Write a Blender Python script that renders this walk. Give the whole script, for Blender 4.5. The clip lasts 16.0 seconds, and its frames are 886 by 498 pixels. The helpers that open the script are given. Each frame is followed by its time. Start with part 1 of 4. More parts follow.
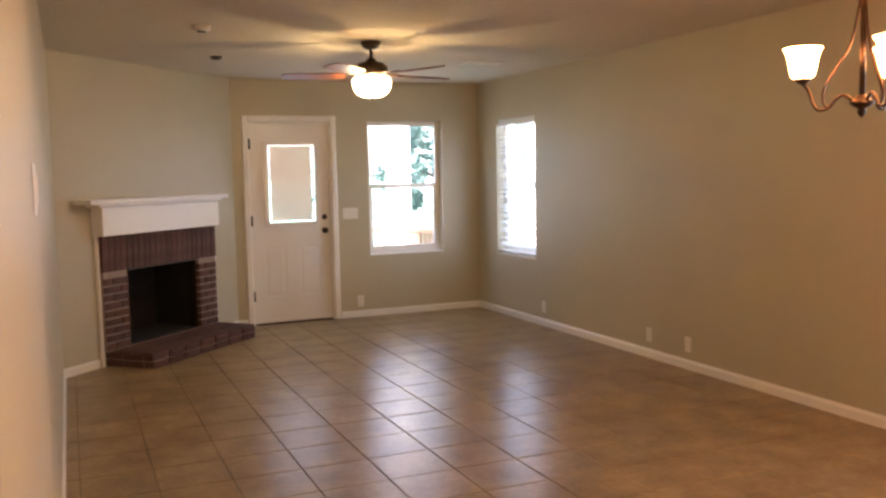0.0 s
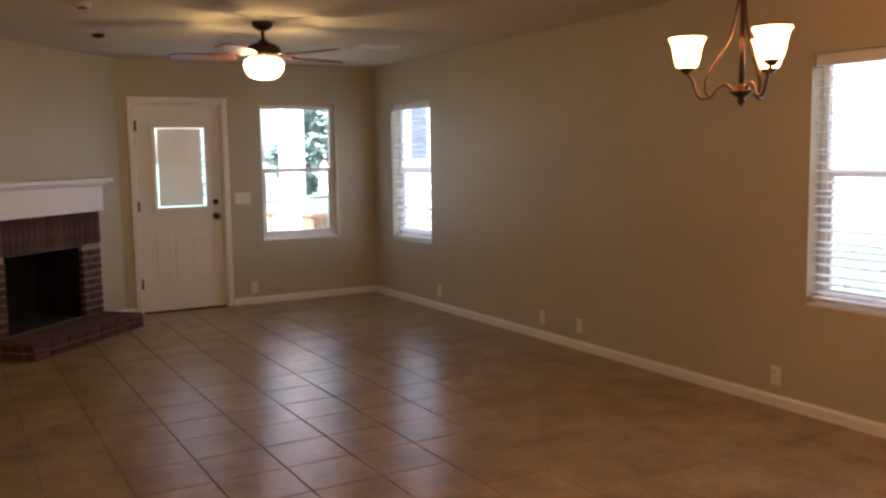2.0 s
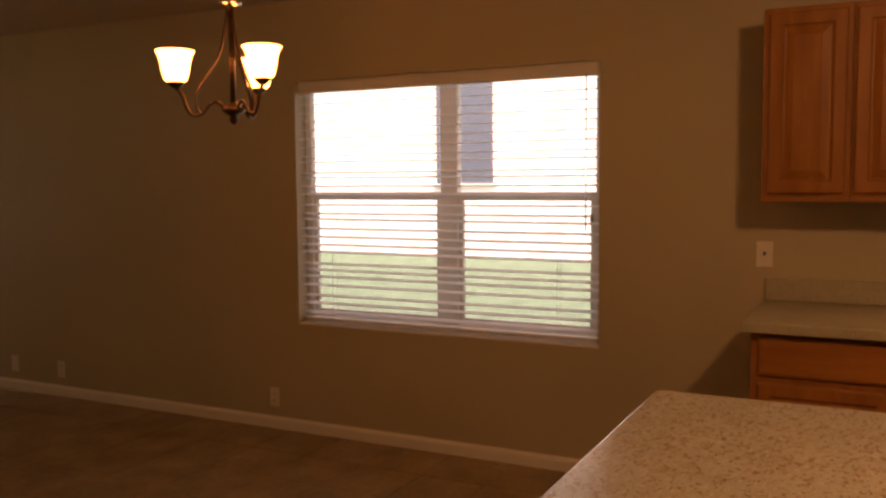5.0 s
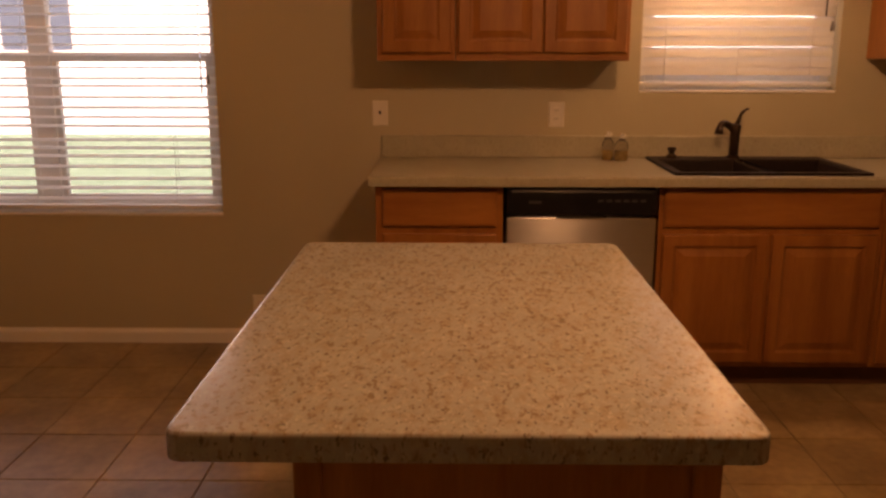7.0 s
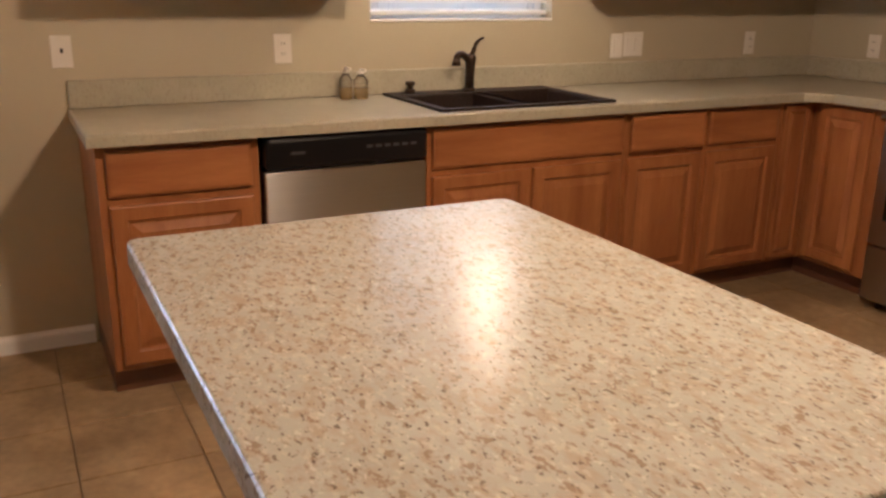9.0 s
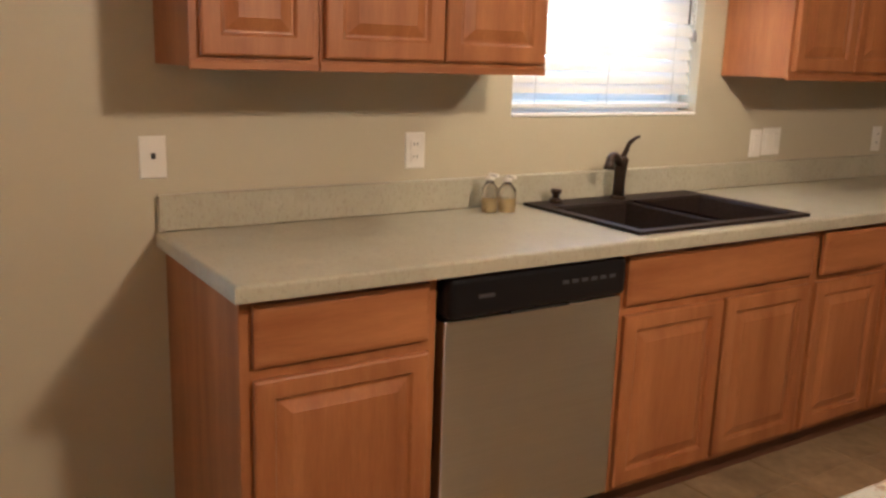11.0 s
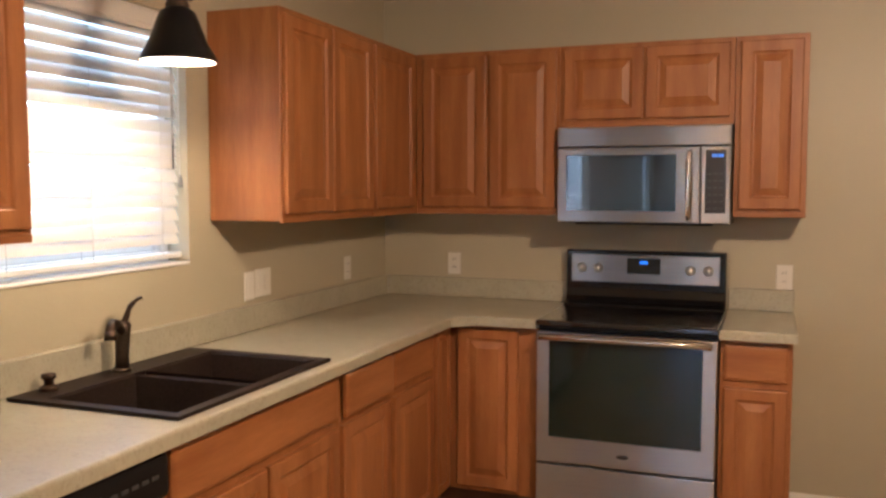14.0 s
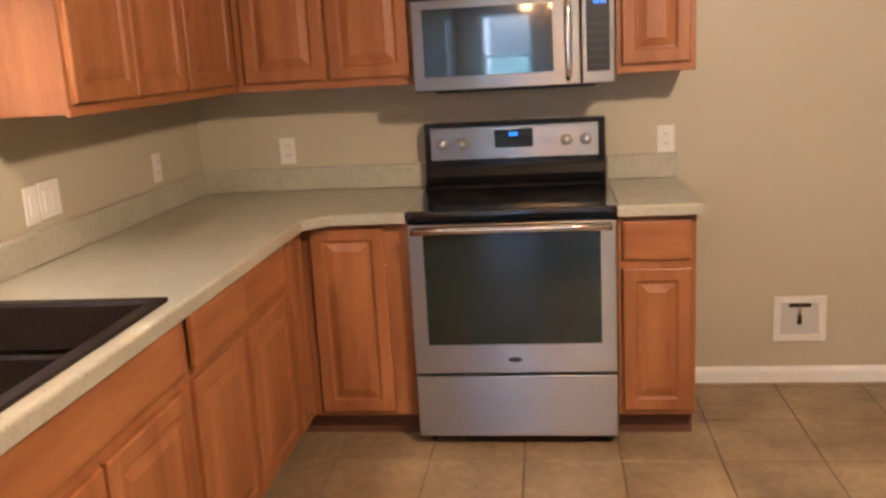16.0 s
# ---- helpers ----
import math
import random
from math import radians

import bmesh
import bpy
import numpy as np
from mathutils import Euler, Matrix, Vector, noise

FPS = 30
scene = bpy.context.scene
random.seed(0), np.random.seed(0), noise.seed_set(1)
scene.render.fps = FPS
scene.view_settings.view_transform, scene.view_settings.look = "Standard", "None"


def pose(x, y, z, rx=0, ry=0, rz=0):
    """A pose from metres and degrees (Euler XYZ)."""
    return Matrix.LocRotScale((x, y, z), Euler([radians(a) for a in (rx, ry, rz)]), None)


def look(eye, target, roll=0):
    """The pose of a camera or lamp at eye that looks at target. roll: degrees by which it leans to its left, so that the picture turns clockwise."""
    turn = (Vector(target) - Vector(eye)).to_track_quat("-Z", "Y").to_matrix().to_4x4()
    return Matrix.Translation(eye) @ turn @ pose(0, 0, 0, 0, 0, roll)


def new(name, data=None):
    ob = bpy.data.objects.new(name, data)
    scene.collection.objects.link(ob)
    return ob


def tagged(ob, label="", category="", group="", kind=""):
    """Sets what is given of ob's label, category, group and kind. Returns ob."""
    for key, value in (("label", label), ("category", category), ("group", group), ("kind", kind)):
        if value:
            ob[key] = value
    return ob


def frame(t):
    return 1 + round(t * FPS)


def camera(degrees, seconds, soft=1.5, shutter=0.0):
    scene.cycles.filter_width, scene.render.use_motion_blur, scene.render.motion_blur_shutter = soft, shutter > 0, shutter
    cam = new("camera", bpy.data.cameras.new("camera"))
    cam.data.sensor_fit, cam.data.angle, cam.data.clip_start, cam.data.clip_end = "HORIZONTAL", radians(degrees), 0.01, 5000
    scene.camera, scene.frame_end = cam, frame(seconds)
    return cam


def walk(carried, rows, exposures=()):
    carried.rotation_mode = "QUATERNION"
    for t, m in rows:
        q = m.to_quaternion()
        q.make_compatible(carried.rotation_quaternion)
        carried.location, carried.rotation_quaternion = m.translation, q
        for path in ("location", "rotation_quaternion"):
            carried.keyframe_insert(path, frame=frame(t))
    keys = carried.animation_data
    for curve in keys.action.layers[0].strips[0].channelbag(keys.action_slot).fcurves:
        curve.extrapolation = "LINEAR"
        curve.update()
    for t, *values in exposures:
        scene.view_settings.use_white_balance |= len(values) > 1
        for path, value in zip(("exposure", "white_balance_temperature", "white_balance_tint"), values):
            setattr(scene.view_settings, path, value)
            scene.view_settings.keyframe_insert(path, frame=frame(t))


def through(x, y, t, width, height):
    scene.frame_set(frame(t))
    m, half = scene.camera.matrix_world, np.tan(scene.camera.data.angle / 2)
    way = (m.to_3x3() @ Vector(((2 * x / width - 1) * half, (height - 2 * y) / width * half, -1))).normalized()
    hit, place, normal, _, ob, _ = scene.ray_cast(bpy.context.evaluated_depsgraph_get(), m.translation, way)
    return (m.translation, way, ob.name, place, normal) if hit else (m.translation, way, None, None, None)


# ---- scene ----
cam = camera(53.8, 16.0, soft=2.7)
PATH = [
    (0, (-4.202, 3.112, 1.496), (-3.419, 4.944, 1.324), -1.2),
    (0.5, (-4.199, 3.12, 1.496), (-3.377, 4.934, 1.316), -0.9),
    (1, (-4.199, 3.122, 1.496), (-3.333, 4.915, 1.311), -0.7),
    (1.5, (-4.198, 3.123, 1.495), (-3.281, 4.89, 1.299), -0.8),
    (2, (-4.2, 3.118, 1.496), (-3.206, 4.841, 1.285), -0.9),
    (2.5, (-4.206, 3.112, 1.465), (-3.117, 4.777, 1.258), -1.1),
    (3, (-4.198, 3.144, 1.440), (-2.950, 4.693, 1.228), -1.2),
    (3.5, (-4.205, 3.122, 1.420), (-2.852, 4.579, 1.205), -1.7),
    (4, (-4.177, 3.179, 1.427), (-2.720, 4.534, 1.218), -2.4),
    (4.5, (-4.102, 3.269, 1.430), (-2.513, 4.472, 1.265), -1.8),
    (5, (-4.081, 3.298, 1.461), (-2.304, 4.202, 1.302), -0.5),
    (5.2, (-4.086, 3.301, 1.454), (-2.259, 4.095, 1.275), -0.4),
    (7.3, (-4.074, 3.5, 1.382), (-2.137, 3.375, 0.899), 0.2),
    (7.5, (-4.003, 3.553, 1.361), (-2.083, 3.314, 0.856), 0.5),
    (8, (-3.858, 3.665, 1.367), (-2.009, 3.154, 0.799), 2.2),
    (8.5, (-3.704, 3.816, 1.362), (-1.895, 3.195, 0.774), -0.3),
    (9, (-3.474, 3.987, 1.365), (-1.765, 3.124, 0.785), 0.7),
    (9.5, (-3.183, 4.104, 1.363), (-1.493, 3.185, 0.814), 1.8),
    (9.7, (-3.096, 4.176, 1.38), (-1.386, 3.283, 0.856), 2.2),
    (11.8, (-2.056, 4.432, 1.434), (-0.572, 3.116, 1.17), 0.6),
    (12, (-2.014, 4.455, 1.462), (-0.593, 3.063, 1.26), 0.2),
    (12.5, (-1.969, 4.458, 1.503), (-0.623, 2.98, 1.433), 0.7),
    (13, (-1.945, 4.382, 1.492), (-0.773, 2.764, 1.422), 1.4),
    (13.5, (-1.931, 4.324, 1.489), (-1.025, 2.545, 1.372), 1.0),
    (14, (-1.961, 4.294, 1.493), (-1.254, 2.428, 1.349), -0.0),
    (14.5, (-1.961, 4.288, 1.479), (-1.363, 2.389, 1.293), -0.6),
    (15, (-1.839, 4.192, 1.425), (-1.303, 2.289, 1.124), -1.5),
    (15.5, (-1.691, 3.957, 1.428), (-1.255, 2.04, 1.061), -2.8),
    (16, (-1.542, 3.717, 1.468), (-1.290, 1.782, 1.032), -3.2),
]
walk(cam, [(t, look(eye, aim, roll)) for t, eye, aim, roll in PATH],
     exposures=[(0.0, 3.37, 6450, 25), (0.5, 3.10, 6450, 25), (1.0, 2.92, 6450, 25), (1.5, 2.77, 6150, 23), (2.0, 2.52, 6450, 26), (2.5, 2.47, 6750, 28), (3.0, 1.83, 8300, 32),
                (3.5, 1.38, 9200, 38), (4.5, 1.08, 10200, 42), (5.2, 1.23, 10400, 44), (7.3, 1.55, 9500, 46), (8.0, 2.42, 7800, 34), (8.5, 2.58, 5900, 23),
                (9.0, 2.78, 5100, 15), (9.7, 2.90, 4600, 12), (11.8, 3.10, 4800, 8), (13.0, 3.05, 5000, 10), (14.5, 3.15, 5100, 12), (15.5, 3.27, 4900, 11), (16.0, 3.62, 4850, 12)])

# ---------------------------------------------------------------- plan, metres
YB = 11.90          # north wall face; south wall face is y = 0, east wall face is x = 0
ZC = 2.47           # ceiling
XW = -4.30          # west wall of the living room
KW = -6.20          # west wall behind the kitchen
EAST = pose(0, 0, 0, 0, 0, -90)       # local x runs south, y into the wall
SOUTH = pose(0, 0, 0, 0, 0, 180)      # local x runs west
NORTH = pose(0, YB, 0)                # local x runs east
HEARTH = pose(-4.30, 10.29, 0, 0, 0, 45)
WIN_E = (10.62, 11.45, 0.64, 2.05)
WIN_D = (4.53, 6.31, 0.64, 2.02)
WIN_S = (1.69, 2.585, 1.22, 2.09)
WIN_N = (-1.285, -0.435, 0.655, 2.06)
DOOR = (-2.53, -1.69, 0.0, 2.05)

# ---------------------------------------------------------------- light
world = bpy.data.worlds.new("sky")
scene.world = world
world.use_nodes = True
wn = world.node_tree
sky = wn.nodes.new("ShaderNodeTexSky")
sky.sky_type, sky.sun_disc = "NISHITA", False
sky.sun_elevation, sky.sun_rotation = radians(52), radians(235)
sky.air_density, sky.dust_density = 1.0, 3.0
wn.links.new(sky.outputs[0], wn.nodes["Background"].inputs[0])
wn.nodes["Background"].inputs[1].default_value = 0.15


def lamp(name, kind, m, watts, color, **more):
    data = bpy.data.lights.new(name, kind)
    data.energy, data.color = watts, color
    for key, value in more.items():
        if key == "size":
            data.size = value
        elif key == "size_y":
            data.shape, data.size_y = "RECTANGLE", value
        elif key == "radius":
            data.shadow_soft_size = value
        elif key == "angle":
            data.angle = value
    ob = new(name, data)
    ob.matrix_world = m
    return ob


WARM = (1.0, 0.68, 0.38)
DAY = (0.68, 0.84, 1.0)
COOL = (0.78, 0.89, 1.0)
az, el = radians(235), radians(52)
sun_from = Vector((math.sin(az) * math.cos(el), math.cos(az) * math.cos(el), math.sin(el)))
lamp("sun", "SUN", look(sun_from * 20, (0, 0, 0)), 5.0, (1.0, 0.98, 0.95), angle=radians(1.0))
# sky light that comes in through each window
lamp("window_light_dining", "AREA", look((0.081, 5.42, 1.33), (-3, 5.42, 1.33)), 2.0, COOL, size=1.7, size_y=1.3)
lamp("window_light_east", "AREA", look((0.081, 11.03, 1.34), (-3, 11.03, 1.34)), 1.3, DAY, size=0.78, size_y=1.3)
lamp("window_light_north", "AREA", look((-0.86, YB + 0.06, 1.36), (-0.86, 8, 1.1)), 0.38, DAY, size=0.8, size_y=1.35)
lamp("window_light_sink", "AREA", look((0.081, 2.14, 1.65), (-3, 2.14, 1.65)), 0.3, COOL, size=0.85, size_y=0.8)
lamp("door_light", "AREA", look((-2.1, YB - 0.06, 1.43), (-2.1, 8, 1.2)), 0.35, DAY, size=0.5, size_y=0.8)
# the lamps of the place
lamp("pendant_bulb", "POINT", pose(-0.36, 2.2, 1.888), 2.6, WARM, radius=0.02)
lamp("kitchen_bulb", "POINT", pose(-2.50, 2.75, 2.29), 20.0, (1.0, 0.63, 0.33), radius=0.10)
lamp("fan_bulb", "POINT", pose(-2.1, 9.3, 2.110), 2.7, (1.0, 0.74, 0.34), radius=0.025)


# ---------------------------------------------------------------- materials
def material(name, color, rough=0.5, metal=0.0, alt=None, scale=8.0, stretch=(1, 1, 1), amount=1.0, fine=0.0, fine_scale=200.0,
             bump=0.0, bump_scale=120.0, emit=0.0, emit_color=None, vary=0.0, coat=0.0, rough_var=0.0, world_place=False, gloss=0.5):
    m = bpy.data.materials.new(name)
    m.use_nodes = True
    nt = m.node_tree
    n, l = nt.nodes, nt.links
    b = n["Principled BSDF"]
    b.inputs["Roughness"].default_value, b.inputs["Metallic"].default_value = rough, metal
    b.inputs["Base Color"].default_value = (*color, 1)
    if coat:
        b.inputs["Coat Weight"].default_value, b.inputs["Coat Roughness"].default_value = coat, 0.12
    tc = n.new("ShaderNodeTexCoord")
    mp = n.new("ShaderNodeMapping")
    mp.inputs["Scale"].default_value = stretch
    l.new(n.new("ShaderNodeNewGeometry").outputs["Position"] if world_place else tc.outputs["Object"], mp.inputs["Vector"])
    b.inputs["Specular IOR Level"].default_value = gloss
    if alt:
        t1 = n.new("ShaderNodeTexNoise")
        t1.inputs["Scale"].default_value, t1.inputs["Detail"].default_value = scale, 6
        l.new(mp.outputs[0], t1.inputs["Vector"])
        ramp = n.new("ShaderNodeValToRGB")
        ramp.color_ramp.elements[0].position, ramp.color_ramp.elements[1].position = 0.5 - 0.2 / max(amount, 0.2), 0.5 + 0.2 / max(amount, 0.2)
        ramp.color_ramp.elements[0].color, ramp.color_ramp.elements[1].color = (*color, 1), (*alt, 1)
        l.new(t1.outputs["Fac"], ramp.inputs[0])
        out = ramp.outputs[0]
        if fine:
            t2 = n.new("ShaderNodeTexNoise")
            t2.inputs["Scale"].default_value, t2.inputs["Detail"].default_value = fine_scale, 3
            l.new(mp.outputs[0], t2.inputs["Vector"])
            mx = n.new("ShaderNodeMix")
            mx.data_type, mx.blend_type = "RGBA", "OVERLAY"
            mx.inputs[0].default_value = fine
            l.new(out, mx.inputs[6])
            l.new(t2.outputs["Fac"], mx.inputs[7])
            out = mx.outputs[2]
        if vary:
            oi = n.new("ShaderNodeObjectInfo")
            mr = n.new("ShaderNodeMapRange")
            mr.inputs[3].default_value, mr.inputs[4].default_value = 1 - vary, 1 + vary
            l.new(oi.outputs["Random"], mr.inputs[0])
            hs = n.new("ShaderNodeHueSaturation")
            l.new(mr.outputs[0], hs.inputs["Value"])
            l.new(out, hs.inputs["Color"])
            out = hs.outputs[0]
        l.new(out, b.inputs["Base Color"])
        if rough_var:
            rr = n.new("ShaderNodeMapRange")
            rr.inputs[3].default_value, rr.inputs[4].default_value = rough - rough_var, rough + rough_var
            l.new(t1.outputs["Fac"], rr.inputs[0])
            l.new(rr.outputs[0], b.inputs["Roughness"])
    if bump:
        t3 = n.new("ShaderNodeTexNoise")
        t3.inputs["Scale"].default_value, t3.inputs["Detail"].default_value = bump_scale, 4
        l.new(mp.outputs[0], t3.inputs["Vector"])
        bp = n.new("ShaderNodeBump")
        bp.inputs["Strength"].default_value, bp.inputs["Distance"].default_value = bump, 0.004
        l.new(t3.outputs["Fac"], bp.inputs["Height"])
        l.new(bp.outputs[0], b.inputs["Normal"])
    if emit:
        b.inputs["Emission Color"].default_value = (*(emit_color or color), 1)
        b.inputs["Emission Strength"].default_value = emit
    return m


def granite_material(name, strength, base, light, rough):
    m = material(name, base, rough, alt=light, scale=9, gloss=0.40, bump=0.01, bump_scale=60)
    nt = m.node_tree
    n, l = nt.nodes, nt.links
    b = n["Principled BSDF"]
    base = b.inputs["Base Color"].links[0].from_socket
    tc = [k for k in n if k.type == "TEX_COORD"][0]
    mp = n.new("ShaderNodeMapping")
    mp.inputs["Scale"].default_value, mp.inputs["Rotation"].default_value = (1.0, 1.7, 1.0), (0, 0, 0.6)
    l.new(tc.outputs["Object"], mp.inputs["Vector"])
    for scale, low, high, tint in ((30, 0.47, 0.66, (0.33, 0.275, 0.205)), (46, 0.54, 0.64, (0.44, 0.41, 0.34)), (52, 0.565, 0.66, (0.215, 0.155, 0.10)), (70, 0.605, 0.665, (0.09, 0.065, 0.048)), (66, 0.62, 0.69, (0.50, 0.475, 0.415))):
        t = n.new("ShaderNodeTexNoise")
        t.inputs["Scale"].default_value, t.inputs["Detail"].default_value, t.inputs["Roughness"].default_value = scale, 2.5, 0.6
        l.new(mp.outputs[0], t.inputs["Vector"])
        r = n.new("ShaderNodeMapRange")
        r.inputs[1].default_value, r.inputs[2].default_value, r.inputs[4].default_value = low, high, strength
        l.new(t.outputs["Fac"], r.inputs[0])
        mx = n.new("ShaderNodeMix")
        mx.data_type = "RGBA"
        l.new(r.outputs[0], mx.inputs[0])
        l.new(base, mx.inputs[6])
        mx.inputs[7].default_value = (*tint, 1)
        base = mx.outputs[2]
    l.new(base, b.inputs["Base Color"])
    return m


def glass_material():
    m = bpy.data.materials.new("window_glass")
    m.use_nodes = True
    b = m.node_tree.nodes["Principled BSDF"]
    b.inputs["Base Color"].default_value = (1, 1, 1, 1)
    b.inputs["Roughness"].default_value, b.inputs["IOR"].default_value, b.inputs["Transmission Weight"].default_value = 0.0, 1.45, 1.0
    return m


def translucent_material(name, color, through):
    m = bpy.data.materials.new(name)
    m.use_nodes = True
    n, l = m.node_tree.nodes, m.node_tree.links
    b = n["Principled BSDF"]
    b.inputs["Base Color"].default_value, b.inputs["Roughness"].default_value = (*color, 1), 0.4
    t = n.new("ShaderNodeBsdfTranslucent")
    t.inputs["Color"].default_value = (*color, 1)
    mix = n.new("ShaderNodeMixShader")
    mix.inputs[0].default_value = through
    l.new(b.outputs[0], mix.inputs[1])
    l.new(t.outputs[0], mix.inputs[2])
    l.new(mix.outputs[0], n["Material Output"].inputs["Surface"])
    return m


PAINT = material("wall_paint", (0.452, 0.407, 0.286), 0.46, alt=(0.482, 0.435, 0.308), scale=1.5, bump=0.10, bump_scale=70)
CEILING = material("ceiling_texture", (0.60, 0.54, 0.43), 0.9, alt=(0.65, 0.59, 0.48), scale=40, bump=0.5, bump_scale=60)
WHITE = material("white_trim_paint", (0.76, 0.74, 0.69), 0.35, alt=(0.80, 0.78, 0.74), scale=3, bump=0.02, bump_scale=60)
PLASTIC = material("white_plastic", (0.74, 0.71, 0.64), 0.3)
SLOT = material("dark_slot", (0.03, 0.03, 0.03), 0.6)
VINYL = translucent_material("blind_slat_vinyl", (0.88, 0.88, 0.87), 0.85)
DENSE_VINYL = translucent_material("closed_blind_vinyl", (0.80, 0.79, 0.76), 0.14)
TILE = material("ceramic_floor_tile", (0.185, 0.129, 0.066), 0.30, alt=(0.40, 0.290, 0.156), scale=4.2, amount=0.75, fine=0.35, fine_scale=26, vary=0.08, rough_var=0.05, world_place=True, gloss=0.23)
GROUT = material("grout", (0.155, 0.112, 0.066), 0.85, alt=(0.24, 0.175, 0.108), scale=14, bump=0.2)
WOOD = material("honey_maple_vertical", (0.25, 0.089, 0.023), 0.45, alt=(0.39, 0.160, 0.047), scale=2.6, stretch=(6, 6, 0.7), fine=0.18, fine_scale=26,
                bump=0.03, bump_scale=40, vary=0.05, gloss=0.42)
WOOD_H = material("honey_maple_horizontal", (0.25, 0.089, 0.023), 0.45, alt=(0.39, 0.160, 0.047), scale=2.6, stretch=(0.7, 6, 6), fine=0.18, fine_scale=26,
                  bump=0.03, bump_scale=40, vary=0.05, gloss=0.42)
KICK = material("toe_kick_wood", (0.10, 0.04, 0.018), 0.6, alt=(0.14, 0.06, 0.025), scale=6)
GRANITE = granite_material("speckled_granite", 0.76, (0.345, 0.338, 0.29), (0.405, 0.398, 0.35), 0.26)
COUNTER = granite_material("speckled_counter", 0.22, (0.385, 0.365, 0.268), (0.44, 0.417, 0.315), 0.29)


def steel_material(name, color, alt):
    m = material(name, color, 0.28, 1.0, alt=alt, scale=3, stretch=(1, 1, 90))
    nt = m.node_tree
    b = nt.nodes["Principled BSDF"]
    grain = nt.nodes.new("ShaderNodeCombineXYZ")
    grain.inputs[2].default_value = 1.0
    nt.links.new(grain.outputs[0], b.inputs["Tangent"])
    b.inputs["Anisotropic"].default_value = 0.97
    return m


STEEL = steel_material("brushed_steel", (0.46, 0.455, 0.45), (0.51, 0.505, 0.50))
PALE_STEEL = steel_material("pale_brushed_steel", (0.53, 0.53, 0.53), (0.58, 0.58, 0.58))
CHROME = material("polished_steel", (0.70, 0.69, 0.67), 0.2, 1.0)
BLACK = material("black_plastic", (0.008, 0.008, 0.009), 0.30, gloss=0.22)
BLACK_GLASS = material("black_glass", (0.006, 0.007, 0.008), 0.04, coat=1.0, gloss=1.0)
BLACK_ENAMEL = material("glossy_black_enamel", (0.007, 0.007, 0.008), 0.13, gloss=0.6)
OVEN_GLASS = material("oven_glass", (0.006, 0.015, 0.014), 0.07, coat=0.4, gloss=0.6)
COMPOSITE = material("black_composite", (0.016, 0.010, 0.008), 0.48, alt=(0.026, 0.018, 0.014), scale=120, bump=0.05, gloss=0.12)
BRONZE = material("dark_bronze", (0.045, 0.030, 0.020), 0.38, 0.75, alt=(0.07, 0.045, 0.03), scale=20)
NICKEL = material("brushed_nickel_bronze", (0.065, 0.042, 0.03), 0.40, 1.0, alt=(0.10, 0.066, 0.047), scale=25)
BLADE = material("fan_blade_wood", (0.16, 0.055, 0.025), 0.4, alt=(0.24, 0.09, 0.04), scale=3, stretch=(1, 8, 8))
BRICK = material("red_brown_brick", (0.066, 0.028, 0.020), 0.8, alt=(0.115, 0.053, 0.039), scale=14, fine=0.4, fine_scale=90, bump=0.4, bump_scale=80, vary=0.22)
MORTAR = material("mortar", (0.26, 0.20, 0.165), 0.95, alt=(0.33, 0.26, 0.22), scale=30, bump=0.4)
SOOT = material("firebox_soot", (0.006, 0.0055, 0.005), 0.95, alt=(0.014, 0.012, 0.011), scale=6)
GLOW = material("frosted_glass_lit", (0.9, 0.82, 0.62), 0.4, emit=5.8, emit_color=(1.0, 0.43, 0.125))
GLOW_FAN = material("fan_glass_lit", (0.9, 0.85, 0.7), 0.4, emit=2.4, emit_color=(1.0, 0.74, 0.32))
n, l = GLOW_FAN.node_tree.nodes, GLOW_FAN.node_tree.links
clear = n.new("ShaderNodeBsdfTransparent")
frost = n.new("ShaderNodeMixShader")
frost.inputs[0].default_value = 0.75
l.new(n["Principled BSDF"].outputs[0], frost.inputs[1])
l.new(clear.outputs[0], frost.inputs[2])
l.new(frost.outputs[0], n["Material Output"].inputs["Surface"])
GLOW_DOME = material("dome_glass_lit", (0.9, 0.85, 0.7), 0.4, emit=1.2, emit_color=(1.0, 0.74, 0.44))
BULB = material("bulb_lit", (1, 0.9, 0.7), 0.4, emit=7.0, emit_color=(1.0, 0.78, 0.5))
DISPLAY = material("blue_display", (0.05, 0.2, 0.6), 0.3, emit=0.09, emit_color=(0.04, 0.22, 1.0))
GLASS = glass_material()
SOAP = material("amber_soap", (0.88, 0.66, 0.25), 0.1)
SOAP.node_tree.nodes["Principled BSDF"].inputs["Transmission Weight"].default_value = 0.6
CLEAR = material("clear_plastic", (0.9, 0.88, 0.82), 0.08)
CLEAR.node_tree.nodes["Principled BSDF"].inputs["Transmission Weight"].default_value = 0.95
GRASS = material("lawn", (0.06, 0.125, 0.085), 0.9, alt=(0.09, 0.17, 0.12), scale=3, fine=0.5, fine_scale=40, bump=0.6, bump_scale=50)
SIDING = material("white_siding", (0.70, 0.75, 0.80), 0.6, alt=(0.74, 0.79, 0.84), scale=2)
FAR_BRICK = material("pale_grey_brick", (0.56, 0.60, 0.64), 0.85, alt=(0.64, 0.68, 0.72), scale=9, bump=0.3)
FAR_PANE = material("far_window_pane", (0.08, 0.11, 0.16), 0.1)
ROOFING = material("roof_shingle", (0.13, 0.12, 0.115), 0.9, alt=(0.18, 0.165, 0.155), scale=12)
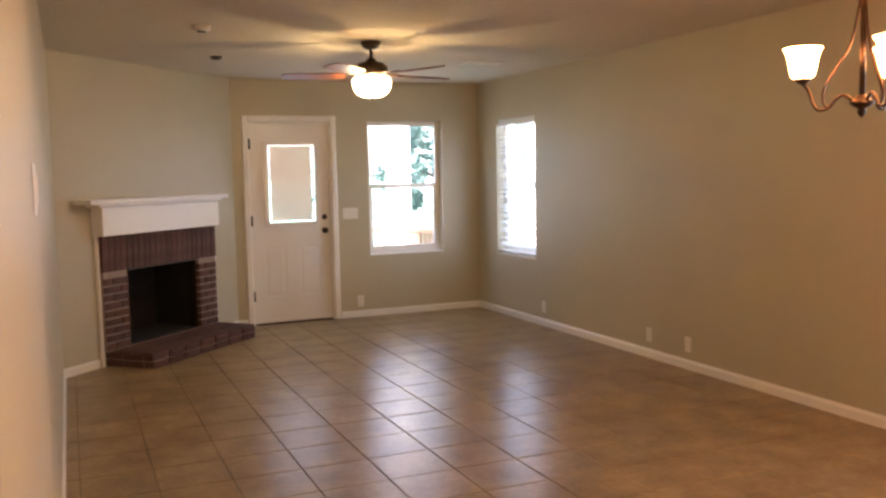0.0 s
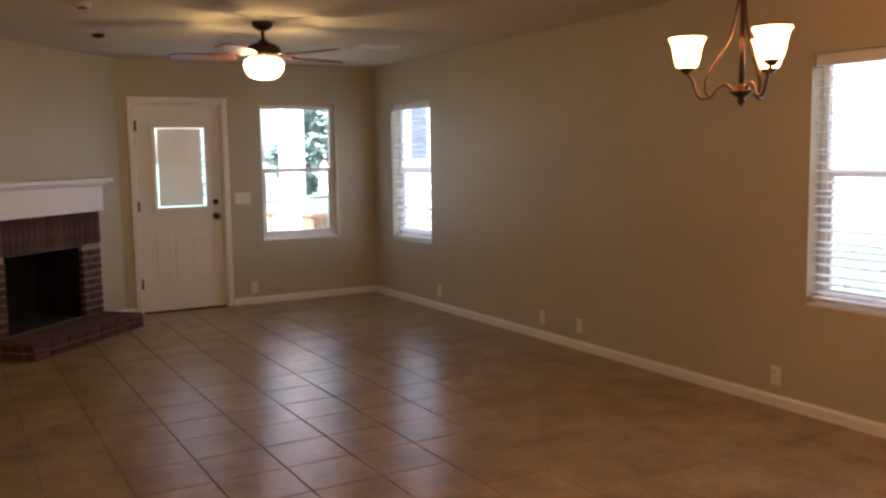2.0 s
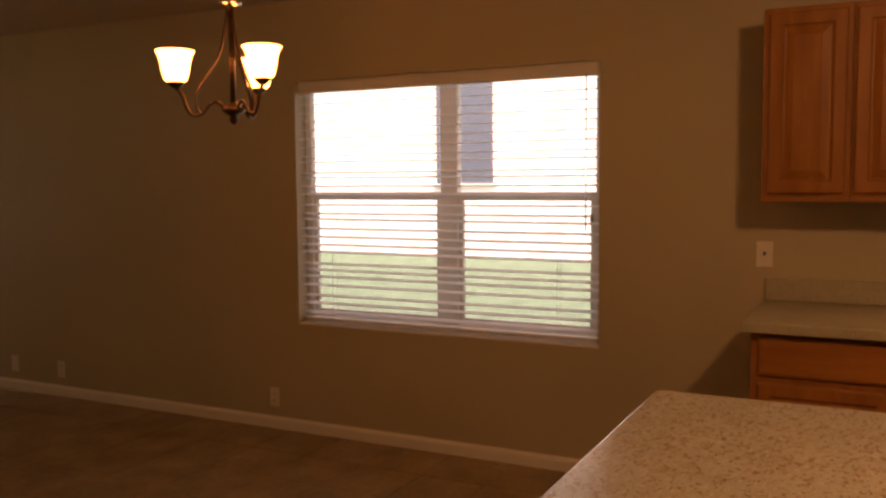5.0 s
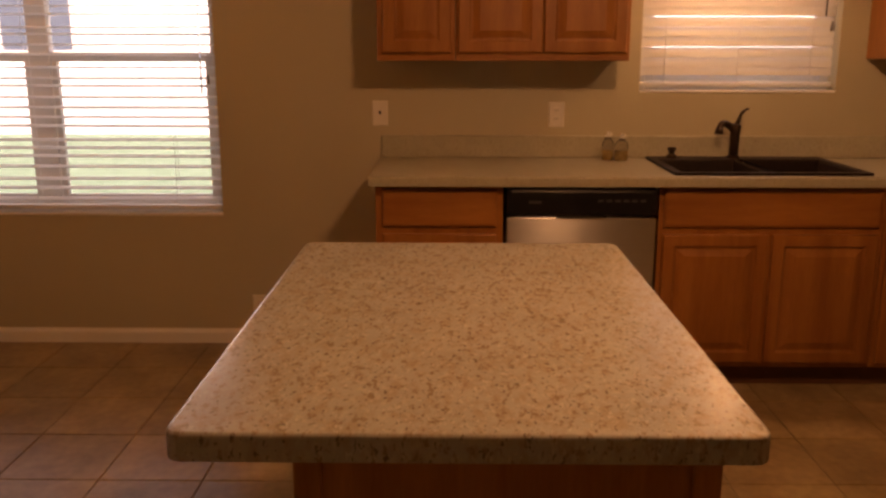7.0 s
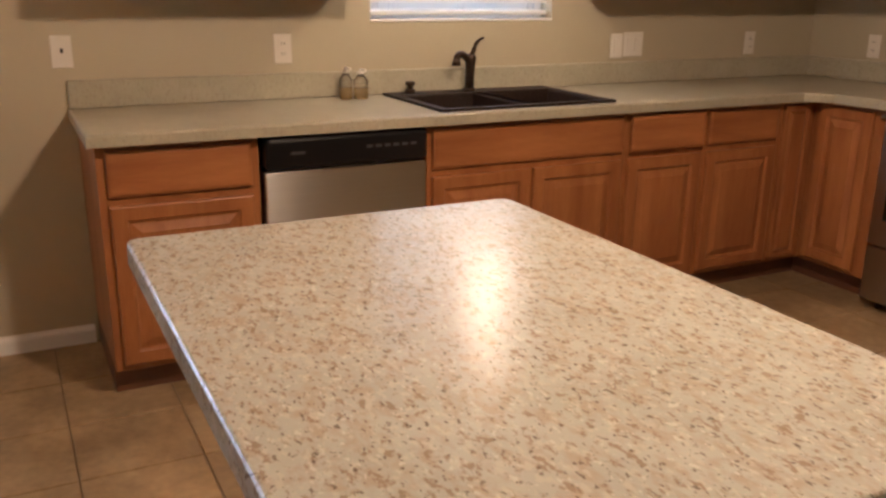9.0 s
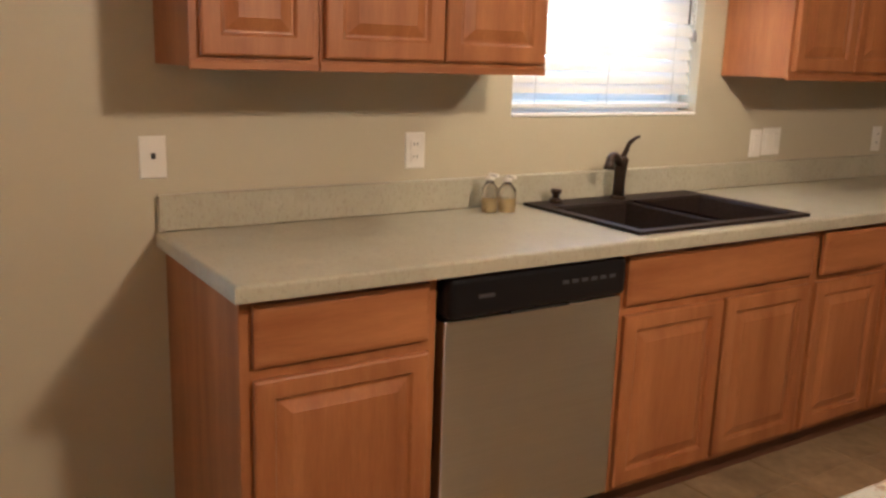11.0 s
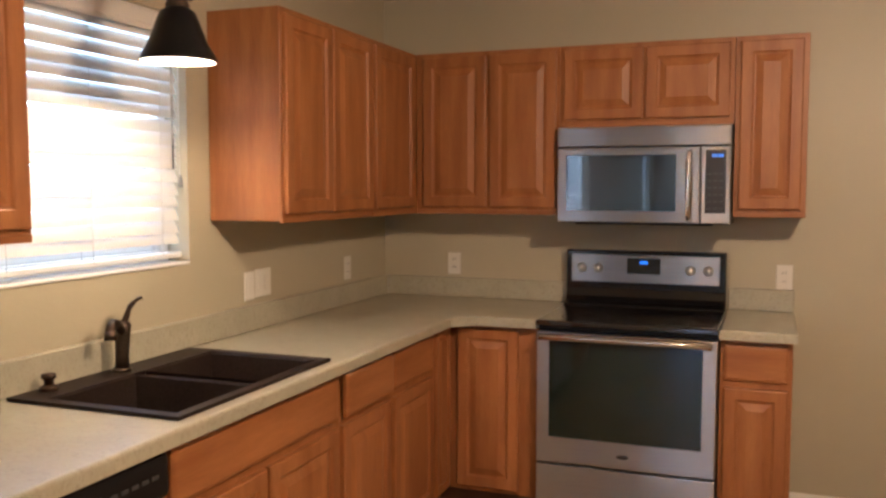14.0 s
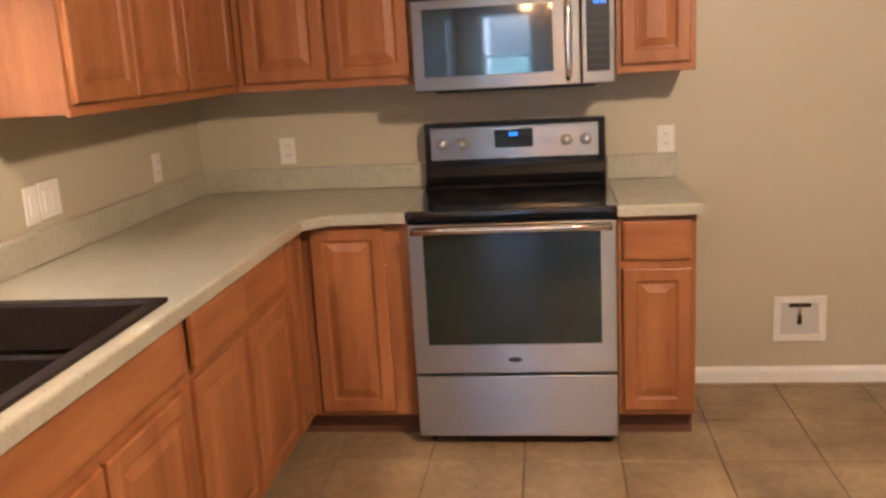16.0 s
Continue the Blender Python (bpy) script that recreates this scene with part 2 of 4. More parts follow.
DECK = material("deck_wood", (0.30, 0.19, 0.12), 0.75, alt=(0.40, 0.27, 0.17), scale=4, stretch=(1, 8, 8))
FENCE = material("weathered_fence_board", (0.46, 0.37, 0.33), 0.85, alt=(0.58, 0.48, 0.43), scale=5, stretch=(8, 8, 1), vary=0.12)
BARK = material("bark", (0.10, 0.07, 0.05), 0.9, alt=(0.16, 0.12, 0.085), scale=12, bump=0.6)
LEAF = material("foliage", (0.10, 0.19, 0.17), 0.6, alt=(0.17, 0.28, 0.25), scale=2.5)


# ---------------------------------------------------------------- mesh builders
def bm_box(bm, x0, x1, y0, y1, z0, z1, bevel=0.0, seg=1):
    made = bmesh.ops.create_cube(bm, size=1.0)["verts"]
    for v in made:
        v.co = Vector((x0 + (v.co.x + 0.5) * (x1 - x0), y0 + (v.co.y + 0.5) * (y1 - y0), z0 + (v.co.z + 0.5) * (z1 - z0)))
    if bevel:
        edges = {e for v in made for e in v.link_edges}
        bmesh.ops.bevel(bm, geom=list(edges), offset=bevel, segments=seg, affect="EDGES", profile=0.6)
    return bm


def box(x0, x1, y0, y1, z0, z1, bevel=0.0, seg=1):
    return bm_box(bmesh.new(), min(x0, x1), max(x0, x1), min(y0, y1), max(y0, y1), min(z0, z1), max(z0, z1), bevel, seg)


def lathe(profile, seg=32, center=(0, 0, 0), bm=None):
    """A turned shape round z from (radius, height) pairs."""
    bm = bm or bmesh.new()
    rings = []
    for r, z in profile:
        if r < 1e-5:
            rings.append([bm.verts.new((center[0], center[1], center[2] + z))])
        else:
            rings.append([bm.verts.new((center[0] + r * math.cos(2 * math.pi * k / seg), center[1] + r * math.sin(2 * math.pi * k / seg), center[2] + z)) for k in range(seg)])
    for a, b in zip(rings, rings[1:]):
        for k in range(seg):
            j = (k + 1) % seg
            if len(a) == 1 and len(b) == 1:
                continue
            if len(a) == 1:
                f = bm.faces.new((a[0], b[j], b[k]))
            elif len(b) == 1:
                f = bm.faces.new((a[k], a[j], b[0]))
            else:
                f = bm.faces.new((a[k], a[j], b[j], b[k]))
            f.smooth = True
    return bm


def tube(points, radius, seg=10, bm=None):
    """A bent rod through points; radius is one number or one for each point."""
    bm = bm or bmesh.new()
    pts = [Vector(p) for p in points]
    radii = radius if isinstance(radius, (list, tuple)) else [radius] * len(pts)
    rings = []
    side = None
    for i, p in enumerate(pts):
        d = (pts[min(i + 1, len(pts) - 1)] - pts[max(i - 1, 0)]).normalized()
        if side is None:
            side = d.orthogonal().normalized()
        side = (side - d * side.dot(d)).normalized()
        up = d.cross(side)
        rings.append([bm.verts.new(p + radii[i] * (math.cos(2 * math.pi * k / seg) * side + math.sin(2 * math.pi * k / seg) * up)) for k in range(seg)])
    for a, b in zip(rings, rings[1:]):
        for k in range(seg):
            f = bm.faces.new((a[k], a[(k + 1) % seg], b[(k + 1) % seg], b[k]))
            f.smooth = True
    bm.faces.new(rings[0][::-1])
    bm.faces.new(rings[-1])
    return bm


def curve_points(points, steps=6):
    """A smooth line through points."""
    pts = [Vector(p) for p in points]
    out = []
    for i in range(len(pts) - 1):
        p0, p1, p2, p3 = pts[max(i - 1, 0)], pts[i], pts[i + 1], pts[min(i + 2, len(pts) - 1)]
        for k in range(steps):
            t = k / steps
            out.append(0.5 * ((2 * p1) + (p2 - p0) * t + (2 * p0 - 5 * p1 + 4 * p2 - p3) * t * t + (3 * p1 - p0 - 3 * p2 + p3) * t ** 3))
    out.append(pts[-1])
    return out


def panel(w, h, rings, thick, u=0.0, z=0.0, y=0.0):
    """A joinery front: nested rectangles of (inset, height over the face y); the back lies thick behind."""
    bm = bmesh.new()
    loops = []
    for inset, up in [(0.0, -thick)] + list(rings):
        a, b = w / 2 - inset, h / 2 - inset
        loops.append([bm.verts.new((u + sx * a, y - up, z + h / 2 + sz * b)) for sx, sz in ((-1, -1), (1, -1), (1, 1), (-1, 1))])
    for a, b in zip(loops, loops[1:]):
        for k in range(4):
            bm.faces.new((a[k], a[(k + 1) % 4], b[(k + 1) % 4], b[k]))
    bm.faces.new(loops[-1])
    bm.faces.new(loops[0][::-1])
    return bm


RAISED = [(0.0, -0.005), (0.002, -0.002), (0.006, 0.0), (0.046, 0.0), (0.050, -0.003), (0.054, -0.009), (0.060, -0.010), (0.064, -0.009), (0.088, -0.001), (0.090, 0.0)]
SLAB = [(0.0, -0.007), (0.002, -0.004), (0.010, -0.001), (0.016, 0.0)]


def mesh_of(bm, name):
    me = bpy.data.meshes.new(name)
    bmesh.ops.recalc_face_normals(bm, faces=bm.faces[:])
    bm.to_mesh(me)
    bm.free()
    return me


def part(name, bm, mat, parent, label=""):
    me = bm if isinstance(bm, bpy.types.Mesh) else mesh_of(bm, name)
    if not me.materials:
        me.materials.append(mat)
    ob = new(name, me)
    ob.parent = parent
    return tagged(ob, label)


def thing(name, label, category, m=Matrix(), group="", kind=""):
    ob = new(name)
    ob.empty_display_size = 0.1
    ob.matrix_world = m
    return tagged(ob, label, category, group, kind)


def solid(name, bm, mat, label, category, m=Matrix(), group="", kind=""):
    me = mesh_of(bm, name)
    me.materials.append(mat)
    ob = new(name, me)
    ob.matrix_world = m
    return tagged(ob, label, category, group, kind)


def at(frame_m, u, z=0.0, out=0.0):
    """A pose on a wall: u along it, out metres into the room."""
    return frame_m @ Matrix.Translation((u, -out, z))


def wall(name, frame_m, u0, u1, holes, thick, label, z1=ZC):
    """A wall with openings (u0, u1, z0, z1) cut through it."""
    bm = bmesh.new()
    cuts = sorted({u0, u1, *[h[0] for h in holes], *[h[1] for h in holes]})
    for a, b in zip(cuts, cuts[1:]):
        mid = (a + b) / 2
        spans = sorted((h[2], h[3]) for h in holes if h[0] < mid < h[1])
        z = 0.0
        for lo, hi in spans + [(z1, z1)]:
            if lo - z > 1e-4:
                bm_box(bm, a, b, 0, thick, z, lo)
            z = hi
    return solid(name, bm, PAINT, label, "wall", frame_m, kind="structure")


# ---------------------------------------------------------------- structure
T = 0.15


def flip(y0, y1, z0, z1):
    return (-y1, -y0, z0, z1)


wall_east = wall("wall_east", EAST, -YB - T, T, [flip(*WIN_E), flip(*WIN_D), flip(*WIN_S)], T, "tan painted wall with three window openings")
wall_south = wall("wall_south", SOUTH, 0, -KW, [], T, "tan painted kitchen wall behind the range")
wall_north = wall("wall_north", NORTH, -2.70, 0, [WIN_N, DOOR], T, "tan painted wall with back door and window")
LEN = 1.6 * 2 ** 0.5
wall_hearth = wall("wall_hearth", HEARTH, -0.05, LEN + 0.05, [(0.64, 1.66, 0.05, 0.82)], 0.10, "tan painted angled wall with firebox opening")
wall_west = wall("wall_west", pose(XW, 0, 0, 0, 0, 90), 5.40, 10.30, [], T, "tan painted side wall of living room")
solid("wall_west_end", box(XW - T, -4.27, 3.95, 5.40, 0, ZC, 0.012, 2), PAINT, "tan painted wall end with rounded corner", "wall", kind="structure")
solid("wall_return", box(KW, XW - T, 3.95, 4.10, 0, ZC), PAINT, "tan painted return wall", "wall", kind="structure")
wall("wall_kitchen_west", pose(KW, 0, 0, 0, 0, 90), -T, 4.10, [], T, "tan painted kitchen side wall")
solid("ceiling", box(KW - T, T, -T, YB + T, ZC, ZC + 0.2), CEILING, "textured off-white ceiling", "ceiling", kind="structure")
floor = solid("floor", box(KW - T, T, -T, YB + T, -0.15, -0.006), GROUT, "tan ceramic tile floor with dark grout", "floor", kind="structure")


def baseboard(frame_m, runs, label):
    """White moulded skirting along runs of one wall."""
    bm = bmesh.new()
    for a, b in runs:
        prof = [(0.0, 0.0), (0.015, 0.0), (0.015, 0.049), (0.012, 0.058), (0.006, 0.064), (0.004, 0.071), (0.0, 0.071)]
        left = [bm.verts.new((a, -d, z)) for d, z in prof]
        right = [bm.verts.new((b, -d, z)) for d, z in prof]
        for k in range(len(prof)):
            j = (k + 1) % len(prof)
            bm.faces.new((left[k], left[j], right[j], right[k]))
        bm.faces.new(left)
        bm.faces.new(right[::-1])
    return solid("baseboard", bm, WHITE, label, "baseboard", frame_m, kind="structure")


baseboard(EAST, [(-YB, -3.765)], "white moulded baseboard along tan wall")
baseboard(NORTH, [(-2.70, -2.60), (-1.62, 0)], "white moulded baseboard beside back door")
baseboard(SOUTH, [(2.055, -KW)], "white moulded baseboard on kitchen wall")
baseboard(HEARTH, [(0.0, 0.36), (1.91, LEN)], "white moulded baseboard beside fireplace")
baseboard(pose(XW, 0, 0, 0, 0, 90), [(5.40, 10.29)], "white moulded baseboard on side wall")


# ---------------------------------------------------------------- windows, door, blinds
def window(name, frame_m, u0, u1, z0, z1, mull=None, rail=1.365, depth=0.09, label="white vinyl single-hung window"):
    """A white vinyl window set back in its plastered opening."""
    w = thing(name, label, "window", frame_m, kind="structure")
    f, y0, y1 = 0.045, depth, depth + 0.045
    part("window_frame", box(u0, u0 + f, y0, y1, z0, z1, 0.004), WHITE, w)
    part("window_frame", box(u1 - f, u1, y0, y1, z0, z1, 0.004), WHITE, w)
    part("window_frame", box(u0 + f, u1 - f, y0, y1, z1 - f, z1, 0.004), WHITE, w)
    part("window_frame", box(u0 + f, u1 - f, y0, y1, z0, z0 + f, 0.004), WHITE, w)
    part("window_sill", box(u0, u1, -0.004, y0, z0 - 0.008, z0 + 0.004, 0.003), WHITE, w)
    if mull:
        part("mullion", box(mull - 0.05, mull + 0.05, y0 - 0.004, y1 + 0.004, z0 + f, z1 - f, 0.004), WHITE, w)
    halves = [(u0 + f, (mull - 0.05) if mull else u1 - f)] + ([(mull + 0.05, u1 - f)] if mull else [])
    for a, b in halves:
        part("meeting_rail", box(a, b, y0 + 0.002, y1 - 0.002, rail - 0.022, rail + 0.022, 0.003), WHITE, w)
        for lo, hi in ((z0 + f, rail - 0.022), (rail + 0.022, z1 - f)):
            p = part("pane", box(a, b, y0 + 0.020, y0 + 0.024, lo, hi), GLASS, w)
            p.visible_shadow = False
            if hi < rail:
                for c, d in ((a, a + 0.028), (b - 0.028, b)):
                    part("sash_stile", box(c, d, y0 + 0.006, y0 + 0.036, lo, hi, 0.003), WHITE, w)
                part("sash_rail", box(a + 0.028, b - 0.028, y0 + 0.006, y0 + 0.036, lo, lo + 0.035, 0.003), WHITE, w)
    return w


window("window_1", EAST, *flip(*WIN_E), rail=1.36)
window("window_2", EAST, *flip(*WIN_D), mull=-5.38, rail=1.37, label="white vinyl double window with centre mullion")
window("window_3", EAST, *flip(*WIN_S), rail=1.66, label="white vinyl window over the sink")
window("window_4", NORTH, *WIN_N, rail=1.375, label="white vinyl window onto the back porch")


TASSEL = material("grey_tassel_plastic", (0.22, 0.21, 0.20), 0.4)


def blind(frame_m, u0, u1, z0, z1, tilt, label, pitch=0.0455, stuff=VINYL, tassels=()):
    """A raised two-inch slat blind with headrail, bottom rail and ladder cords."""
    b = thing("window_blind", label, "blind", at(frame_m, 0, 0), group="slat blinds in the windows")
    a, c = u0 + 0.010, u1 - 0.010
    part("headrail", box(a, c, 0.022, 0.072, z1 - 0.050, z1 - 0.002, 0.004), DENSE_VINYL, b)
    part("valance", panel(c - a, 0.070, [(0, -0.004), (0.004, 0), (0.012, 0.003), (0.02, 0.001)], 0.010, (a + c) / 2, z1 - 0.072, 0.014), DENSE_VINYL, b)
    bm = bmesh.new()
    w = 0.0245
    for k in range(6):
        s0, s1 = -w + k * w / 3, -w + (k + 1) * w / 3
        h0, h1 = 0.0025 * (1 - (s0 / w) ** 2), 0.0025 * (1 - (s1 / w) ** 2)
        vs = [bm.verts.new((x, y, z)) for x in (a, c) for y, z in ((s0, h0), (s1, h1), (s1, h1 - 0.0014), (s0, h0 - 0.0014))]
        for q in ((0, 1, 5, 4), (1, 2, 6, 5), (2, 3, 7, 6), (3, 0, 4, 7), (0, 3, 2, 1), (4, 5, 6, 7)):
            bm.faces.new([vs[i] for i in q])
    me = mesh_of(bm, "slat")
    me.materials.append(stuff)
    n = int((z1 - z0 - 0.115) / pitch)
    pitch = (z1 - z0 - 0.115) / n
    for k in range(n):
        s = part("slat", me, stuff, b)
        s.matrix_local = pose(0, 0.047, z1 - (0.072 if tilt > 45 else 0.085) - k * pitch, tilt + random.uniform(-1.2, 1.2), random.uniform(-0.12, 0.12), 0)
    zb = z1 - 0.085 - n * pitch
    part("bottom_rail", box(a, c, 0.024, 0.070, max(zb - 0.012, z0 + 0.006), max(zb + 0.008, z0 + 0.026), 0.004), DENSE_VINYL, b)
    for k in range(3):
        u = a + (0.12, 0.5, 0.88)[k] * (c - a)
        for y in (0.023, 0.071):
            part("ladder_cord", tube([(u, y, z1 - 0.05), (u, y, zb)], 0.0012, 5), stuff, b)
    part("tilt_wand", tube([(c - 0.06, 0.010, z1 - 0.06), (c - 0.06, 0.008, z1 - 0.06 - 0.55 * (z1 - z0))], 0.004, 6), CLEAR, b)
    for z in tassels:
        cord = part("pull_cord", tube([(c - 0.028, 0.006, z1 - 0.06), (c - 0.028, 0.006, z + 0.03)], 0.0012, 5), stuff, b)
        part("tassel", lathe([(0, z - 0.012), (0.009, z - 0.012), (0.008, z + 0.012), (0.003, z + 0.032), (0, z + 0.032)], 12, (c - 0.028, 0.004, 0)), TASSEL, cord, "grey plastic cord tassel")
    return b


blind(EAST, *flip(*WIN_E), 12, "white two-inch slat blind, slats open")
blind(EAST, *flip(*WIN_D), 9.3, "wide white two-inch slat blind, slats open", tassels=(1.26,))
blind(EAST, *flip(*WIN_S), 68, "white two-inch slat blind, slats nearly closed", 0.044, DENSE_VINYL, (1.50,))

# back door
door = thing("door_1", "white half-glass back door, closed", "door", NORTH, kind="structure")
bm = bmesh.new()
for a, b, z0, z1 in ((-2.5165, -2.345, 0.013, 2.0345), (-1.845, -1.7035, 0.013, 2.0345), (-2.345, -1.845, 0.013, 1.025), (-2.345, -1.845, 1.825, 2.0345)):
    bm_box(bm, a, b, 0.045, 0.088, z0, z1)
leaf = part("door_leaf", bm, WHITE, door)
for a, b in ((-2.53, -2.517), (-1.703, -1.69)):
    part("door_stop", box(a, b, 0.0, T, 0, 2.05), WHITE, door)
part("door_stop", box(-2.517, -1.703, 0.0, T, 2.035, 2.05), WHITE, door)
part("threshold", box(-2.517, -1.703, 0.0, T, -0.003, 0.012, 0.004), BRONZE, door, "dark metal threshold")
for a, b, z0, z1 in ((-2.592, -2.53, 0, 2.112), (-1.69, -1.628, 0, 2.112), (-2.53, -1.69, 2.05, 2.112)):
    part("casing", panel(b - a, z1 - z0, [(0, -0.006), (0.003, 0.0), (0.012, 0.004), (0.02, 0.003)], 0.014, (a + b) / 2, z0, -0.014), WHITE, door)
lite = part("lite_glass", box(-2.340, -1.850, 0.0275, 0.0295, 1.030, 1.820), GLASS, door)
lite.visible_shadow = False
for a, b, z0, z1 in ((-2.375, -2.335, 0.995, 1.855), (-1.855, -1.815, 0.995, 1.855), (-2.335, -1.855, 0.995, 1.035), (-2.335, -1.855, 1.815, 1.855)):
    part("lite_bead", box(a, b, 0.018, 0.0448, z0, z1, 0.005, 2), WHITE, lite)
bm = bmesh.new()
for k in range(58):
    z = 1.050 + k * 0.0131
    bm_box(bm, -2.308, -1.886, 0.0500, 0.0520, z, z + 0.0125)
part("inner_blind", bm, DENSE_VINYL, lite, "fine white blind between the glass")
for a, b in ((-2.405, -2.165), (-2.045, -1.805)):
    part("door_panel", panel(b - a, 0.53, [(0, 0.0), (0.004, 0.002), (0.014, -0.006), (0.022, -0.006), (0.045, 0.001), (0.048, 0.001)], 0.008, (a + b) / 2, 0.27, 0.044), WHITE, leaf)
for z, r in ((1.075, 0.028), (0.935, 0.031)):
    k = part("door_knob" if z < 1 else "deadbolt", lathe([(0, 0), (r, 0), (r, 0.008), (0.012, 0.012), (0.012, 0.03), (0.026, 0.038), (0.030, 0.052), (0.022, 0.064), (0, 0.066)] if z < 1
                   else [(0, 0), (r, 0), (r, 0.012), (0.018, 0.016), (0.006, 0.018), (0.006, 0.032), (0, 0.034)], 20), BRONZE, leaf, "dark bronze hardware")
    k.matrix_local = pose(-1.762, 0.046, z, 90, 0, 0)
for z in (0.30, 1.06, 1.83):
    part("hinge", tube([(-2.521, -0.006, z - 0.05), (-2.521, -0.006, z + 0.05)], 0.011, 8), BRONZE, door, "dark bronze hinge")


# ---------------------------------------------------------------- wall plates
def plate(frame_m, u, z, gang=1, kind="outlet", label="white duplex wall outlet"):
    w = 0.072 + 0.046 * (gang - 1)
    t = thing("wall_outlet" if kind == "outlet" else "light_switch", label, "outlet" if kind == "outlet" else "switch", at(frame_m, u, z), group="wall plates")
    part("cover_plate", panel(w, 0.115, [(0, -0.003), (0.002, -0.001), (0.005, 0.0)], 0.003, 0, -0.0575, -0.005), PLASTIC, t)
    for g in range(gang):
        c = (g - (gang - 1) / 2) * 0.046
        if kind == "outlet":
            for s in (-1, 1):
                part("socket", box(c - 0.017, c + 0.017, -0.0075, -0.004, s * 0.020 - 0.014, s * 0.020 + 0.014, 0.003, 2), PLASTIC, t)
                for e in (-0.006, 0.006):
                    part("slot", box(c + e - 0.0012, c + e + 0.0012, -0.0082, -0.007, s * 0.020 - 0.004, s * 0.020 + 0.006), SLOT, t)
        elif kind == "toggle":
            part("toggle", box(c - 0.005, c + 0.005, -0.016, -0.004, -0.004, 0.012, 0.002), SLOT if label.startswith("ivory") else PLASTIC, t)
        else:
            part("rocker", box(c - 0.016, c + 0.016, -0.009, -0.004, -0.033, 0.033, 0.002), PLASTIC, t)
    return t


for y in (10.47, 8.795, 8.32, 6.50, 4.372):
    plate(EAST, -y, 0.185, label="white duplex outlet low on tan wall")
plate(NORTH, -1.407, 0.17, label="white duplex outlet low beside back door")
plate(NORTH, -1.495, 1.10, 3, "rocker", "white three-gang switch plate beside back door")
plate(EAST, -3.775, 1.118, 1, "toggle", "ivory single switch plate at counter end")
plate(EAST, -2.960, 1.112, label="white duplex outlet above the counter")
plate(EAST, -1.315, 1.092, 1, "rocker", "white single switch plate by the sink")
plate(EAST, -1.215, 1.098, 2, "rocker", "white two-gang switch plate by the sink")
plate(EAST, -0.453, 1.092, label="white duplex outlet above the counter")
plate(SOUTH, 0.40, 1.090, label="white duplex outlet above the counter")
plate(SOUTH, 2.014, 1.074, label="white duplex outlet beside the range")
plate(pose(-4.27, 0, 0, 0, 0, 90), 5.2, 1.48, 1, "rocker", "white switch plate near wall corner")

# recessed water valve box for a refrigerator
vb = thing("valve_box", "white recessed water valve box in wall", "valve box", at(SOUTH, 2.571, 0.285))
for a, b, z0, z1 in ((-0.108, -0.078, -0.1, 0.1), (0.078, 0.108, -0.1, 0.1), (-0.078, 0.078, 0.07, 0.1), (-0.078, 0.078, -0.1, -0.07)):
    part("flange", box(a, b, -0.012, -0.001, z0, z1, 0.003), PLASTIC, vb)
# flat back plate, the recess's shade put into a greyer plastic colour
part("back", box(-0.078, 0.078, -0.003, -0.001, -0.07, 0.07), material("valve_recess_shade", (0.56, 0.54, 0.49), 0.5), vb)
part("valve_stem", tube([(0, -0.008, 0.01), (0, -0.008, 0.062)], 0.007, 8), CHROME, vb)
part("valve_handle", box(-0.045, 0.045, -0.014, -0.005, 0.052, 0.068, 0.003), BRONZE, vb, "dark valve handle")
part("outlet_nipple", tube([(0, -0.009, 0.012), (0, -0.009, -0.022)], 0.010, 8), BRONZE, vb)

# ---------------------------------------------------------------- fireplace
fp = thing("fireplace", "red-brown brick fireplace with raised hearth", "fireplace", HEARTH)
mort = bmesh.new()
for a, b, z0, z1 in ((0.409, 0.681, 0.12, 1.050), (1.619, 1.871, 0.12, 1.050), (0.681, 1.619, 0.772, 1.050)):
    bm_box(mort, a, b, -0.046, -0.002, z0, z1)
bm_box(mort, 0.452, 1.858, -0.458, -0.002, 0.0, 0.117)
part("mortar_bed", mort, MORTAR, fp, "brown mortar between bricks")


def brick_mesh(w, d, h):
    me = mesh_of(box(-w / 2, w / 2, -d / 2, d / 2, -h / 2, h / 2, 0.004, 1), "brick")
    me.materials.append(BRICK)
    return me


def lay(me, x, y, z):
    o = part("brick", me, BRICK, fp)
    o.matrix_local = pose(x, y + random.uniform(-0.002, 0.002), z, random.uniform(-0.4, 0.4), random.uniform(-0.4, 0.4), random.uniform(-0.4, 0.4))


course = 0.0660
for a, b in ((0.405, 0.69), (1.61, 1.875)):
    for r in range(10):
        z = 0.155 + r * course
        if z + 0.03 > 0.765:
            break
        w = b - a
        split = 0.66 if r % 2 else 0.34
        for s0, s1 in ((0, split), (split, 1)):
            lay(brick_mesh((s1 - s0) * w - 0.011, 0.056, 0.052), a + (s0 + s1) / 2 * w, -0.028, z)
sol = brick_mesh(0.0665, 0.056, 0.288)
for k in range(21):
    lay(sol, 0.4395 + k * 0.0700, -0.028, 0.908)
hb, he = brick_mesh(0.194, 0.092, 0.052), brick_mesh(0.092, 0.194, 0.052)
for r in range(2):
    z = 0.029 + r * 0.060
    for k in range(7):
        lay(hb, 0.545 + k * 0.2035, -0.424, z)
    for k in range(2):
        lay(he, 0.488, -0.275 + k * 0.2035, z)
        lay(he, 1.822, -0.275 + k * 0.2035, z)
top = brick_mesh(0.093, 0.190, 0.020)
